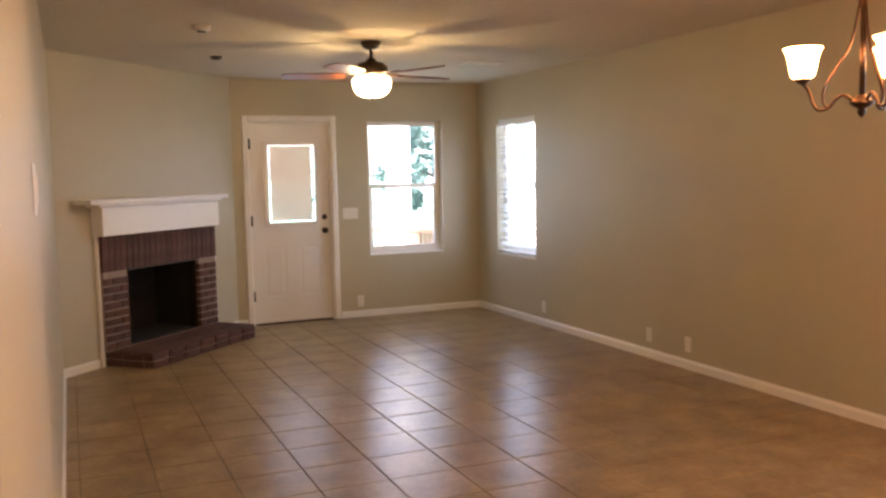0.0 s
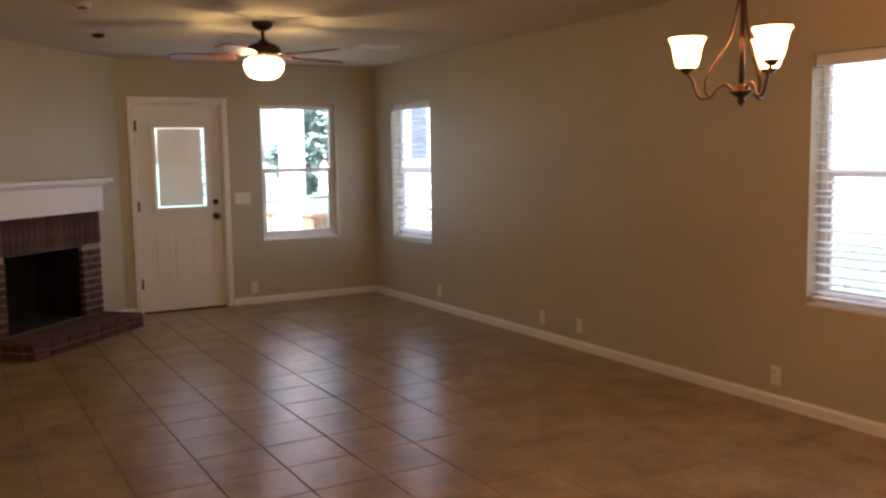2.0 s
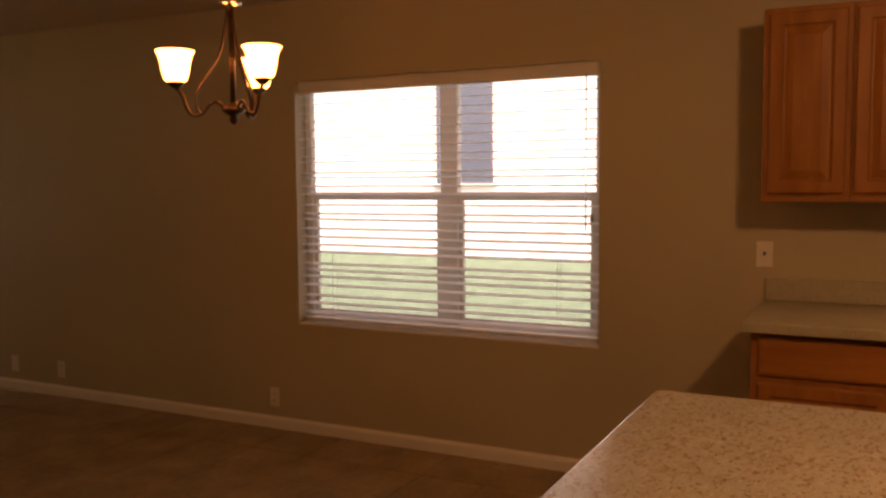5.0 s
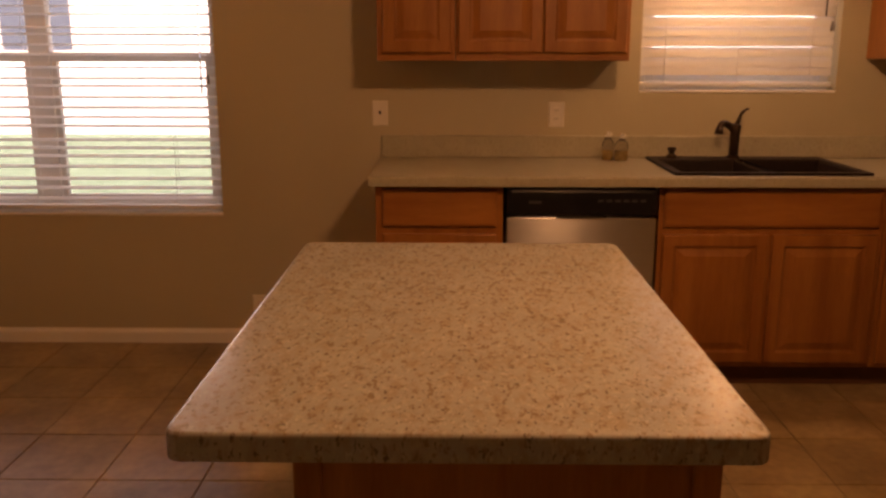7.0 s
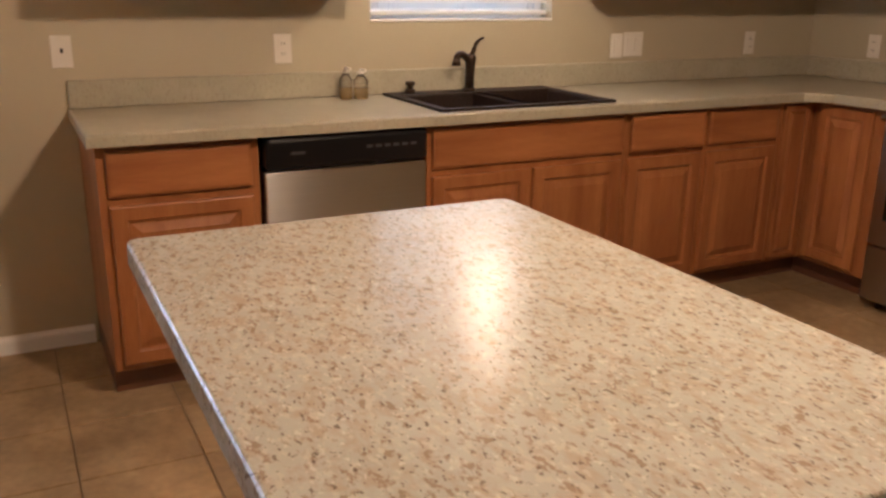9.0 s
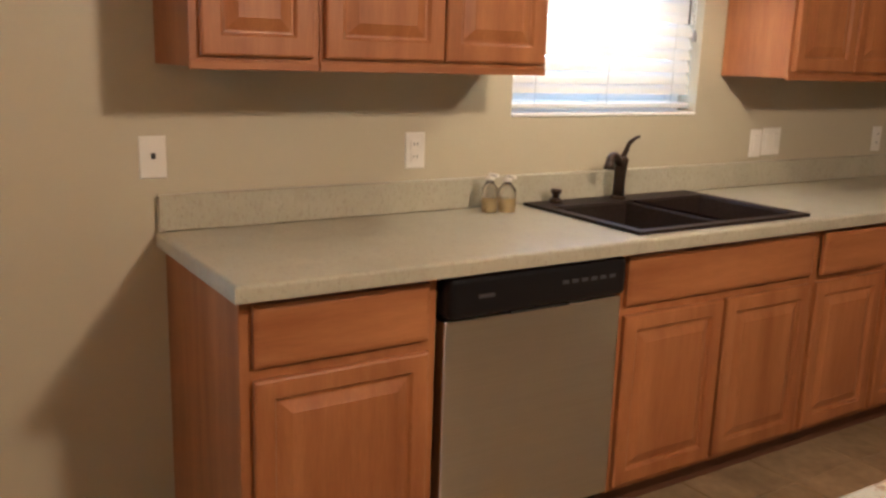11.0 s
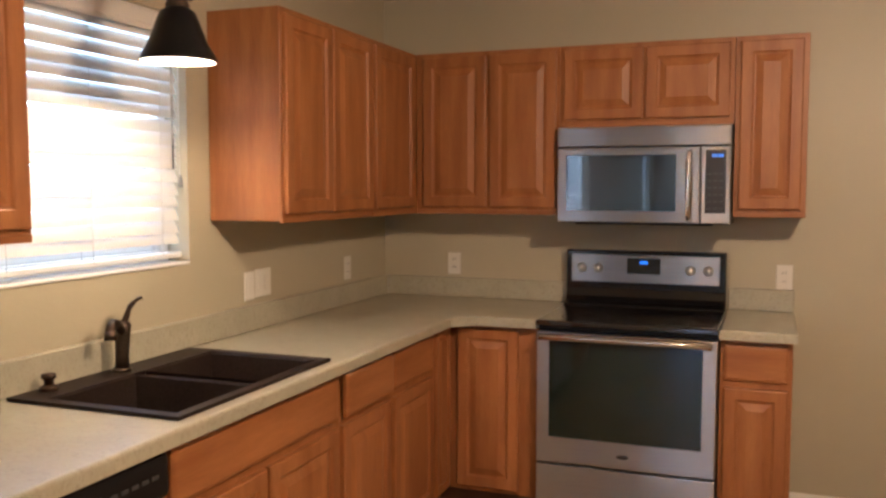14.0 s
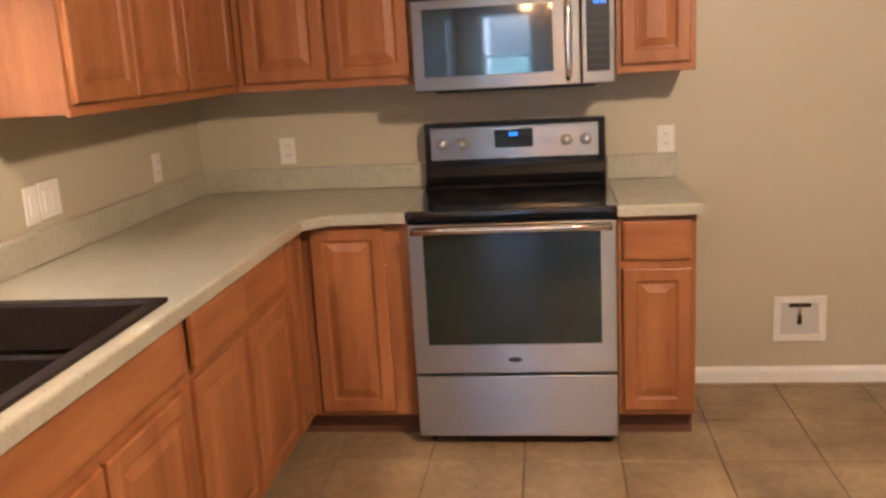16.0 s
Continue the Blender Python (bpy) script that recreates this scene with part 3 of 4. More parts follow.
for k in range(14):
    for y in (-0.365, -0.160):
        lay(top, 0.498 + k * 0.1015, y, 0.118)
# firebox
for a, b, y0, y1, z0, z1 in ((0.645, 0.69, 0.0, 0.5, 0.055, 0.81), (1.61, 1.655, 0.0, 0.5, 0.055, 0.81), (0.69, 1.61, 0.46, 0.5, 0.055, 0.81), (0.69, 1.61, 0.0, 0.46, 0.764, 0.81), (0.69, 1.61, 0.0, 0.46, 0.055, 0.131)):
    part("firebox_panel", box(a, b, y0, y1, z0, z1), SOOT, fp, "black soot-stained firebox lining")
part("lintel", box(0.69, 1.61, -0.052, 0.02, 0.752, 0.764), BRONZE, fp)
for a, b in ((0.690, 0.705), (1.595, 1.610)):
    part("screen_track", box(a, b, -0.02, 0.02, 0.131, 0.752), BRONZE, fp)
for a, b in ((0.375, 0.402), (1.878, 1.905)):
    part("surround_board", box(a, b, -0.030, -0.001, 0.0, 1.055, 0.003), WHITE, fp, "white painted wooden surround")
mantel = thing("mantel_shelf", "white painted mantel shelf above brick fireplace", "mantel", HEARTH)
part("fascia", box(0.36, 1.86, -0.120, -0.001, 1.055, 1.285, 0.004), WHITE, mantel)
part("moulding", box(0.30, 1.885, -0.150, -0.001, 1.285, 1.312, 0.010, 3), WHITE, mantel)
part("shelf_board", box(0.16, 1.915, -0.200, -0.001, 1.312, 1.350, 0.008, 2), WHITE, mantel)

# ---------------------------------------------------------------- ceiling fan
fan = thing("ceiling_fan", "dark bronze ceiling fan with wooden blades and lit glass bowl", "ceiling fan", pose(-2.1, 9.3, 0))
part("canopy", lathe([(0, ZC), (0.075, ZC), (0.075, ZC - 0.015), (0.055, ZC - 0.045), (0.022, ZC - 0.06), (0, ZC - 0.06)]), BRONZE, fan)
part("downrod", tube([(0, 0, ZC - 0.05), (0, 0, 2.330)], 0.013, 12), BRONZE, fan)
part("motor_housing", lathe([(0, 2.350), (0.028, 2.350), (0.040, 2.330), (0.085, 2.318), (0.118, 2.296), (0.126, 2.262), (0.120, 2.232), (0.09, 2.222), (0, 2.220)]), BRONZE, fan)
part("light_fitter", lathe([(0, 2.221), (0.055, 2.221), (0.060, 2.205), (0.050, 2.190), (0, 2.190)]), BRONZE, fan)
part("glass_bowl", lathe([(0.110, 2.218), (0.136, 2.204), (0.143, 2.180), (0.140, 2.145), (0.126, 2.112), (0.104, 2.086), (0.074, 2.072), (0.000, 2.064), (0.000, 2.068), (0.073, 2.076), (0.100, 2.090), (0.122, 2.115), (0.135, 2.147), (0.139, 2.180), (0.132, 2.200), (0.110, 2.213)]), GLOW_FAN, fan, "lit frosted glass bowl")
part("bottom_finial", lathe([(0, 2.064), (0.014, 2.062), (0.010, 2.050), (0, 2.044)], 16), BRONZE, fan)
part("pull_chain", tube([(0.06, -0.146, 2.215), (0.06, -0.148, 2.09)], 0.0022, 6), BRONZE, fan)
for k in range(5):
    a = -62 + k * 72
    bm = bmesh.new()
    prof = [(0.20, 0.050), (0.26, 0.062), (0.40, 0.070), (0.56, 0.072), (0.63, 0.066), (0.66, 0.045)]
    topv = [(r, w) for r, w in prof] + [(r, -w) for r, w in reversed(prof)]
    lo = [bm.verts.new((r, w, -0.004)) for r, w in topv]
    hi = [bm.verts.new((r, w, 0.004)) for r, w in topv]
    bm.faces.new(lo[::-1])
    bm.faces.new(hi)
    for i in range(len(lo)):
        j = (i + 1) % len(lo)
        bm.faces.new((lo[i], lo[j], hi[j], hi[i]))
    blade = part("blade", bm, BLADE, fan, "reddish wooden blade")
    blade.matrix_local = pose(0, 0, 2.232, 11, 0, a)
    iron = part("blade_iron", box(0.12, 0.27, -0.016, 0.016, 0.0045, 0.011, 0.003), BRONZE, blade)

# ---------------------------------------------------------------- chandelier
ch = thing("chandelier", "bronze three-arm chandelier with lit bell glass shades", "chandelier", pose(-1.542, 5.448, 0))
part("ceiling_canopy", lathe([(0, ZC), (0.065, ZC), (0.062, ZC - 0.012), (0.03, ZC - 0.03), (0, ZC - 0.032)]), NICKEL, ch)
part("stem", tube([(0, 0, ZC - 0.02), (0, 0, 1.74)], 0.008, 10), NICKEL, ch)
part("top_collar", lathe([(0, 2.125), (0.014, 2.125), (0.040, 2.112), (0.042, 2.104), (0.014, 2.095), (0, 2.095)], 24), CHROME, ch)
part("stem_sleeve", tube([(0, 0, 2.10), (0, 0, 1.735)], 0.0105, 12), NICKEL, ch)
part("hub", lathe([(0, 1.765), (0.018, 1.762), (0.032, 1.745), (0.045, 1.735), (0.030, 1.722), (0.012, 1.712), (0.016, 1.700), (0.010, 1.688), (0, 1.680)], 24, (0, 0, -0.014)), NICKEL, ch)
for deg in (131, 11, -109):
    arm = part("arm", tube(curve_points([(0.03, 0, 1.728), (0.06, 0, 1.751), (0.085, 0, 1.738), (0.11, 0, 1.708), (0.145, 0, 1.701), (0.165, 0, 1.728), (0.178, 0, 1.770), (0.20, 0, 1.80)]), 0.0065, 8), NICKEL, ch)
    arm.matrix_local = pose(0, 0, 0, 0, 0, deg)
    part("scroll", tube(curve_points([(0.012, 0, 2.09), (0.022, 0, 2.02), (0.042, 0, 1.93), (0.085, 0, 1.85), (0.125, 0, 1.782), (0.130, 0, 1.733), (0.118, 0, 1.708)]), 0.005, 8), NICKEL, arm)
    part("cup", lathe([(0, 1.795), (0.012, 1.797), (0.028, 1.812), (0.030, 1.820), (0, 1.822)], 20, (0.20, 0, 0)), BRONZE, arm)
    part("glass_shade", lathe([(0.028, 1.818), (0.041, 1.828), (0.049, 1.860), (0.054, 1.893), (0.061, 1.916), (0.070, 1.929), (0.067, 1.931), (0.057, 1.918), (0.050, 1.894), (0.045, 1.861), (0.037, 1.832), (0.0, 1.824)], 28, (0.20, 0, 0)), GLOW, arm, "lit frosted bell glass shade")

# ---------------------------------------------------------------- pendant over the sink
pen = thing("pendant_lamp", "black metal bell pendant lamp over the sink", "pendant lamp", pose(-0.36, 2.2, 0))
part("canopy", lathe([(0, ZC), (0.06, ZC), (0.058, ZC - 0.015), (0.02, ZC - 0.025), (0, ZC - 0.025)]), BRONZE, pen)
part("cord", tube([(0, 0, ZC - 0.02), (0, 0, 2.10)], 0.0075, 8), BLACK, pen)
part("neck", lathe([(0, 2.105), (0.015, 2.103), (0.016, 2.07), (0.030, 2.055), (0.032, 2.030), (0.028, 2.02), (0.034, 2.005), (0.034, 1.995), (0, 1.995)], 24), BRONZE, pen)
for s in (-1, 1):
    part("yoke", tube(curve_points([(0.0, s * 0.012, 2.10), (0.0, s * 0.034, 2.105), (0.0, s * 0.040, 2.085), (0.0, s * 0.038, 2.04), (0.0, s * 0.036, 2.03)]), 0.0045, 6), BRONZE, pen)
    part("thumb_screw", tube([(0.0, s * 0.028, 2.035), (0.0, s * 0.062, 2.035)], [0.006, 0.009], 8), BRONZE, pen)
part("shade", lathe([(0.030, 2.000), (0.050, 1.985), (0.062, 1.955), (0.080, 1.905), (0.098, 1.872), (0.108, 1.852), (0.108, 1.846), (0.104, 1.846)], 36), BLACK, pen, "black enamelled bell shade")
part("shade_lining", lathe([(0.104, 1.847), (0.095, 1.870), (0.077, 1.904), (0.059, 1.953), (0.045, 1.982), (0.0, 1.990)], 36), material("shade_lining_white", (0.50, 0.47, 0.42), 0.5), pen, "white shade lining")
part("bulb", lathe([(0, 1.904), (0.012, 1.906), (0.024, 1.917), (0.024, 1.930), (0.016, 1.955), (0.012, 1.985), (0, 1.985)], 18), BULB, pen, "lit bulb")
# flush light on the kitchen ceiling, which throws the shadows under the wall cabinets
kl = thing("flush_ceiling_light", "frosted dome ceiling light in the kitchen", "ceiling light", pose(-2.50, 2.75, 0))
# unseen pan, its flare added to keep the bulb's light off the ceiling
part("pan", lathe([(0, ZC), (0.22, ZC), (0.265, ZC - 0.14), (0.255, ZC - 0.14), (0.21, ZC - 0.018), (0, ZC - 0.018)]), BRONZE, kl, "unseen bronze pan, flared to shield the ceiling")
part("dome", lathe([(0.155, ZC - 0.02), (0.150, ZC - 0.045), (0.11, ZC - 0.075), (0.05, ZC - 0.088), (0, ZC - 0.09)]), GLOW_DOME, kl)
# smoke alarm and air vent on the ceiling
hd = thing("heat_detector", "small dark round detector on ceiling", "detector", pose(-3.05, 10.36, 0))
part("body", lathe([(0, ZC), (0.048, ZC), (0.046, ZC - 0.014), (0.030, ZC - 0.026), (0, ZC - 0.028)], 24), BRONZE, hd)
sa = thing("smoke_alarm", "small round white smoke alarm on ceiling", "smoke alarm", pose(-3.36, 8.94, 0))
part("body", lathe([(0, ZC), (0.06, ZC), (0.058, ZC - 0.022), (0.045, ZC - 0.034), (0, ZC - 0.036)], 24), PLASTIC, sa)
part("grille", lathe([(0, ZC - 0.0365), (0.03, ZC - 0.0365), (0.028, ZC - 0.041), (0, ZC - 0.042)], 20), SLOT, sa)
cv = thing("ceiling_vent", "white louvred air vent in ceiling", "vent", pose(-0.76, 10.2, ZC))
for a, b, c, d in ((-0.18, -0.155, -0.10, 0.10), (0.155, 0.18, -0.10, 0.10), (-0.155, 0.155, 0.075, 0.10), (-0.155, 0.155, -0.10, -0.075)):
    part("vent_frame", box(a, b, c, d, -0.010, -0.001, 0.002), WHITE, cv)
part("backing", box(-0.155, 0.155, -0.075, 0.075, -0.003, -0.001), SLOT, cv)
for k in range(9):
    part("louvre", box(-0.155, 0.155, -0.07 + k * 0.0165, -0.061 + k * 0.0165, -0.009, -0.004), WHITE, cv)


# ---------------------------------------------------------------- kitchen cabinets
def fronts(c, items, y):
    """Doors and drawer fronts of a cabinet: (kind, u0, u1, z0, z1), on the face y."""
    for kind, a, b, z0, z1 in items:
        w, h = b - a, z1 - z0
        k = min(1.0, (min(w, h) - 0.03) / 0.20)
        rings = [(i * max(k, 0.45), d) for i, d in RAISED] if kind == "door" else SLAB
        out = 0.013 if kind == "ajar" else 0.0
        part("door" if kind == "door" else "drawer_front", panel(w, h, rings, 0.019, (a + b) / 2, z0, y - 0.0195 - out), WOOD if kind == "door" else WOOD_H, c)


def base_cabinet(frame_m, u0, u1, items, label, depth=0.59, deep=0.003, top=0.874):
    c = thing("base_cabinet", label, "cabinet", at(frame_m, u0), group="base cabinets")
    w = u1 - u0
    part("body", box(0.001, w - 0.001, -depth, -deep, 0.105, top, 0.002), WOOD, c)
    if top < 0.8:
        part("front_rail", box(0.001, w - 0.001, -depth, -depth + 0.016, top, 0.874), WOOD_H, c)
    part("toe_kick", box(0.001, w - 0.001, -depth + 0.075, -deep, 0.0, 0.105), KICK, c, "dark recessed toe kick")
    fronts(c, items, -depth)
    return c


def wall_cabinet(frame_m, u0, u1, items, label, z0=1.365, z1=2.13, depth=0.308):
    c = thing("wall_cabinet", label, "cabinet", at(frame_m, u0), group="wall cabinets")
    w = u1 - u0
    part("body", box(0.001, w - 0.001, -depth, -0.003, z0, z1, 0.002), WOOD, c)
    part("bottom_rail", box(0.002, w - 0.002, -depth - 0.004, -depth + 0.012, z0 - 0.006, z0 + 0.014, 0.002), WOOD_H, c)
    fronts(c, items, -depth)
    return c


H_D = (0.105 + 0.022, 0.675)
H_W = (0.705, 0.855)
base_cabinet(EAST, -3.752, -3.232, [("drawer", 0.030, 0.492, *H_W), ("door", 0.030, 0.492, *H_D)], "honey maple base cabinet with drawer at counter end")
base_cabinet(EAST, -2.604, -1.692, [("drawer", 0.020, 0.892, *H_W), ("door", 0.020, 0.448, *H_D), ("door", 0.464, 0.892, *H_D)], "honey maple sink base cabinet with false front", top=0.72)
base_cabinet(EAST, -1.692, -1.262, [("ajar", 0.018, 0.412, *H_W), ("door", 0.018, 0.412, *H_D)], "honey maple base cabinet, its drawer slightly open")
base_cabinet(EAST, -1.262, -0.812, [("drawer", 0.018, 0.430, *H_W), ("door", 0.018, 0.430, *H_D)], "honey maple base cabinet with one drawer")
corner = thing("corner_cabinet", "honey maple corner base cabinet with folding door", "cabinet", Matrix(), group="base cabinets")
part("body", box(-0.59, -0.003, 0.003, 0.811, 0.105, 0.874, 0.002), WOOD, corner)
part("body", box(-1.008, -0.591, 0.003, 0.59, 0.105, 0.874, 0.002), WOOD, corner)
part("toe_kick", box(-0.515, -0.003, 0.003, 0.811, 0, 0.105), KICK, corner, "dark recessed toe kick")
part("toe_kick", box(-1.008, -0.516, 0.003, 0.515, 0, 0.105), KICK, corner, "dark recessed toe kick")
d1 = part("door", panel(0.165, 0.73, [(i * 0.5, d) for i, d in RAISED], 0.019, 0, 0.127, 0), WOOD, corner)
d1.matrix_local = pose(-0.6095, 0.710, 0, 0, 0, -90)
d2 = part("door", panel(0.285, 0.73, RAISED, 0.019, 0, 0.127, 0), WOOD, corner)
d2.matrix_local = pose(-0.775, 0.6095, 0, 0, 0, 180)
base_cabinet(SOUTH, 1.768, 2.048, [("drawer", 0.018, 0.262, *H_W), ("door", 0.018, 0.262, *H_D)], "narrow honey maple base cabinet beside range")

U0, U1 = 1.392, 2.108
wall_cabinet(EAST, -3.760, -3.428, [("door", 0.026, 0.312, U0, U1)], "honey maple wall cabinet with one raised-panel door")
wall_cabinet(EAST, -3.428, -2.696, [("door", 0.012, 0.365, U0, U1), ("door", 0.371, 0.716, U0, U1)], "honey maple wall cabinet with two raised-panel doors")
wall_cabinet(EAST, -1.568, -0.812, [("door", 0.018, 0.372, U0, U1), ("door", 0.378, 0.740, U0, U1)], "honey maple wall cabinet with two doors beside window")
wall_cabinet(EAST, -0.812, -0.004, [("door", 0.016, 0.455, U0, U1)], "honey maple corner wall cabinet")
wall_cabinet(SOUTH, 0.312, 1.026, [("door", 0.040, 0.362, U0, U1), ("door", 0.378, 0.700, U0, U1)], "honey maple wall cabinet with two doors beside microwave")
wall_cabinet(SOUTH, 1.026, 1.792, [("door", 0.020, 0.376, 1.792, U1), ("door", 0.388, 0.746, 1.792, U1)], "short honey maple cabinet above the microwave", z0=1.762)
wall_cabinet(SOUTH, 1.792, 2.086, [("door", 0.022, 0.272, U0, U1)], "narrow honey maple wall cabinet at run end")


# ---------------------------------------------------------------- counters
def slab(outer, holes, z0, z1, bevel=0.010):
    """A worktop: an outline with holes, thick, with an eased upper edge."""
    bm = bmesh.new()
    edges, rim = [], set()
    for loop in [outer] + holes:
        vs = [bm.verts.new((x, y, z1)) for x, y in loop]
        es = [bm.edges.new((vs[i], vs[(i + 1) % len(vs)])) for i in range(len(vs))]
        edges += es
    bmesh.ops.triangle_fill(bm, use_beauty=True, edges=edges)
    faces = bm.faces[:]
    ext = bmesh.ops.extrude_face_region(bm, geom=faces)
    for g in ext["geom"]:
        if isinstance(g, bmesh.types.BMVert):
            g.co.z = z0
    bmesh.ops.recalc_face_normals(bm, faces=bm.faces[:])
    sharp = [e for e in bm.edges if all(abs(v.co.z - z1) < 1e-5 for v in e.verts) and len(e.link_faces) == 2
             and abs(e.link_faces[0].normal.dot(e.link_faces[1].normal)) < 0.1]
    bmesh.ops.bevel(bm, geom=sharp, offset=bevel, segments=3, affect="EDGES", profile=0.5)
    return bm


def rounded(x0, x1, y0, y1, r, n=5):
    pts = []
    for cx, cy, a0 in ((x1 - r, y0 + r, -90), (x1 - r, y1 - r, 0), (x0 + r, y1 - r, 90), (x0 + r, y0 + r, 180)):
        for k in range(n + 1):
            a = radians(a0 + 90 * k / n)
            pts.append((cx + r * math.cos(a), cy + r * math.sin(a)))
    return pts


solid("countertop", slab([(-0.003, 0.003), (-0.003, 3.776), (-0.648, 3.776), (-0.648, 0.735), (-0.735, 0.648), (-1.010, 0.648), (-1.010, 0.003)],
                         [[(-0.060, 1.775), (-0.590, 1.775), (-0.590, 2.535), (-0.060, 2.535)]], 0.875, 0.915), COUNTER,
      "beige speckled stone L-shaped countertop", "countertop")
solid("countertop", slab([(-1.768, 0.003), (-1.768, 0.648), (-2.062, 0.648), (-2.062, 0.003)], [], 0.875, 0.915), COUNTER,
      "short beige speckled countertop beside range", "countertop")
solid("backsplash", box(-0.023, -0.003, 0.024, 3.770, 0.9155, 1.017, 0.004), COUNTER, "low beige speckled backsplash under window", "backsplash")
solid("backsplash", box(-1.008, -0.003, 0.003, 0.023, 0.9155, 1.017, 0.004), COUNTER, "low beige speckled backsplash in corner", "backsplash")
solid("backsplash", box(-2.058, -1.770, 0.003, 0.023, 0.9155, 1.017, 0.004), COUNTER, "low beige speckled backsplash beside range", "backsplash")

island = thing("kitchen_island", "maple kitchen island with plain end panel", "island", pose(-2.43, 3.36, 0))
part("body", box(-0.570, 0.520, -0.285, 0.285, 0.09, 0.874, 0.003), WOOD, island)
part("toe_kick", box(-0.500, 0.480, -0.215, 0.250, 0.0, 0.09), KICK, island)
for y in (-0.287, 0.249):
    part("corner_stile", box(-0.578, -0.571, y, y + 0.038, 0.09, 0.874, 0.002), WOOD, island)
for k in range(2):
    d = part("door", panel(0.49, 0.73, RAISED, 0.019, 0, 0.125, 0), WOOD, island)
    d.matrix_local = pose(-0.265 + k * 0.515, -0.3045, 0)
solid("island_top", slab(rounded(-3.020, -1.850, 3.010, 3.818, 0.028), [], 0.8745, 0.915, 0.007), GRANITE,
      "beige speckled stone slab on the kitchen island", "countertop")

# ---------------------------------------------------------------- sink
sink = thing("kitchen_sink", "black composite double-bowl drop-in sink", "sink", pose(0, 0, 0))
rim = bmesh.new()
X0, X1, Y0, Y1, ZR = -0.604, -0.047, 1.760, 2.550, 0.926
BX0, BX1, M0, M1 = -0.572, -0.155, 2.140, 2.172
for a, b, c, d in ((X0, BX0, Y0, Y1), (BX1, X1, Y0, Y1), (BX0, BX1, Y0, Y0 + 0.034), (BX0, BX1, Y1 - 0.034, Y1)):
    bm_box(rim, a, b, c, d, 0.9155, ZR)
part("rim", rim, COMPOSITE, sink)
part("divider", box(BX0, BX1, M0, M1, 0.80, 0.914, 0.008, 2), COMPOSITE, sink)
for c, d in ((Y0 + 0.034, M0), (M1, Y1 - 0.034)):
    bm = bmesh.new()
    o = [bm.verts.new(p) for p in ((BX0, c, ZR), (BX1, c, ZR), (BX1, d, ZR), (BX0, d, ZR))]
    m = [bm.verts.new(p) for p in ((BX0 + 0.006, c + 0.006, ZR - 0.008), (BX1 - 0.006, c + 0.006, ZR - 0.008), (BX1 - 0.006, d - 0.006, ZR - 0.008), (BX0 + 0.006, d - 0.006, ZR - 0.008))]
    i = [bm.verts.new(p) for p in ((BX0 + 0.025, c + 0.025, 0.735), (BX1 - 0.025, c + 0.025, 0.735), (BX1 - 0.025, d - 0.025, 0.735), (BX0 + 0.025, d - 0.025, 0.735))]
    for p, q in ((o, m), (m, i)):
        for k in range(4):
            bm.faces.new((p[k], p[(k + 1) % 4], q[(k + 1) % 4], q[k]))
    bm.faces.new(i)
    bowl = part("bowl", bm, COMPOSITE, sink)
    part("drain", lathe([(0, 0.738), (0.045, 0.738), (0.05, 0.736), (0.03, 0.7365), (0, 0.7362)], 20, ((BX0 + BX1) / 2, (c + d) / 2, 0)), CHROME, bowl)

fc = thing("faucet", "dark bronze pull-out kitchen faucet", "faucet", pose(-0.100, 2.165, 0.926) @ Matrix.Scale(0.87, 4))
part("base_ring", lathe([(0, 0), (0.034, 0), (0.034, 0.008), (0.028, 0.014), (0, 0.014)], 24), BRONZE, fc)
part("column", tube([(0, 0, 0.01), (-0.002, 0, 0.06), (-0.006, 0, 0.12), (-0.010, 0.0, 0.165), (-0.012, 0.0, 0.178)], [0.025, 0.023, 0.025, 0.028, 0.018], 16), BRONZE, fc)
part("spout", tube(curve_points([(-0.01, 0.0, 0.13), (-0.012, 0.034, 0.165), (-0.016, 0.062, 0.178), (-0.018, 0.084, 0.172), (-0.020, 0.094, 0.150)]), 0.018, 12), BRONZE, fc).matrix_local = pose(0, 0, 0, 0, 0, 8)
part("spray_head", tube([(-0.020, 0.093, 0.157), (-0.022, 0.097, 0.126)], [0.019, 0.023], 14), BRONZE, fc).matrix_local = pose(0, 0, 0, 0, 0, 8)
part("lever", tube(curve_points([(-0.012, 0, 0.17), (-0.018, -0.012, 0.200), (-0.026, -0.018, 0.228), (-0.044, -0.034, 0.252), (-0.056, -0.046, 0.258)]), [0.011] * 8 + [0.009] * 8 + [0.006] * 9, 10), BRONZE, fc)
sd = thing("soap_dispenser", "black soap dispenser cap on the sink", "soap dispenser", pose(-0.085, 2.440, 0.926))
part("collar", lathe([(0, 0), (0.024, 0), (0.024, 0.010), (0.015, 0.016), (0, 0.016)], 20), BRONZE, sd)
part("pump", lathe([(0, 0.016), (0.013, 0.016), (0.013, 0.030), (0.021, 0.034), (0.019, 0.046), (0, 0.048)], 18), BRONZE, sd)


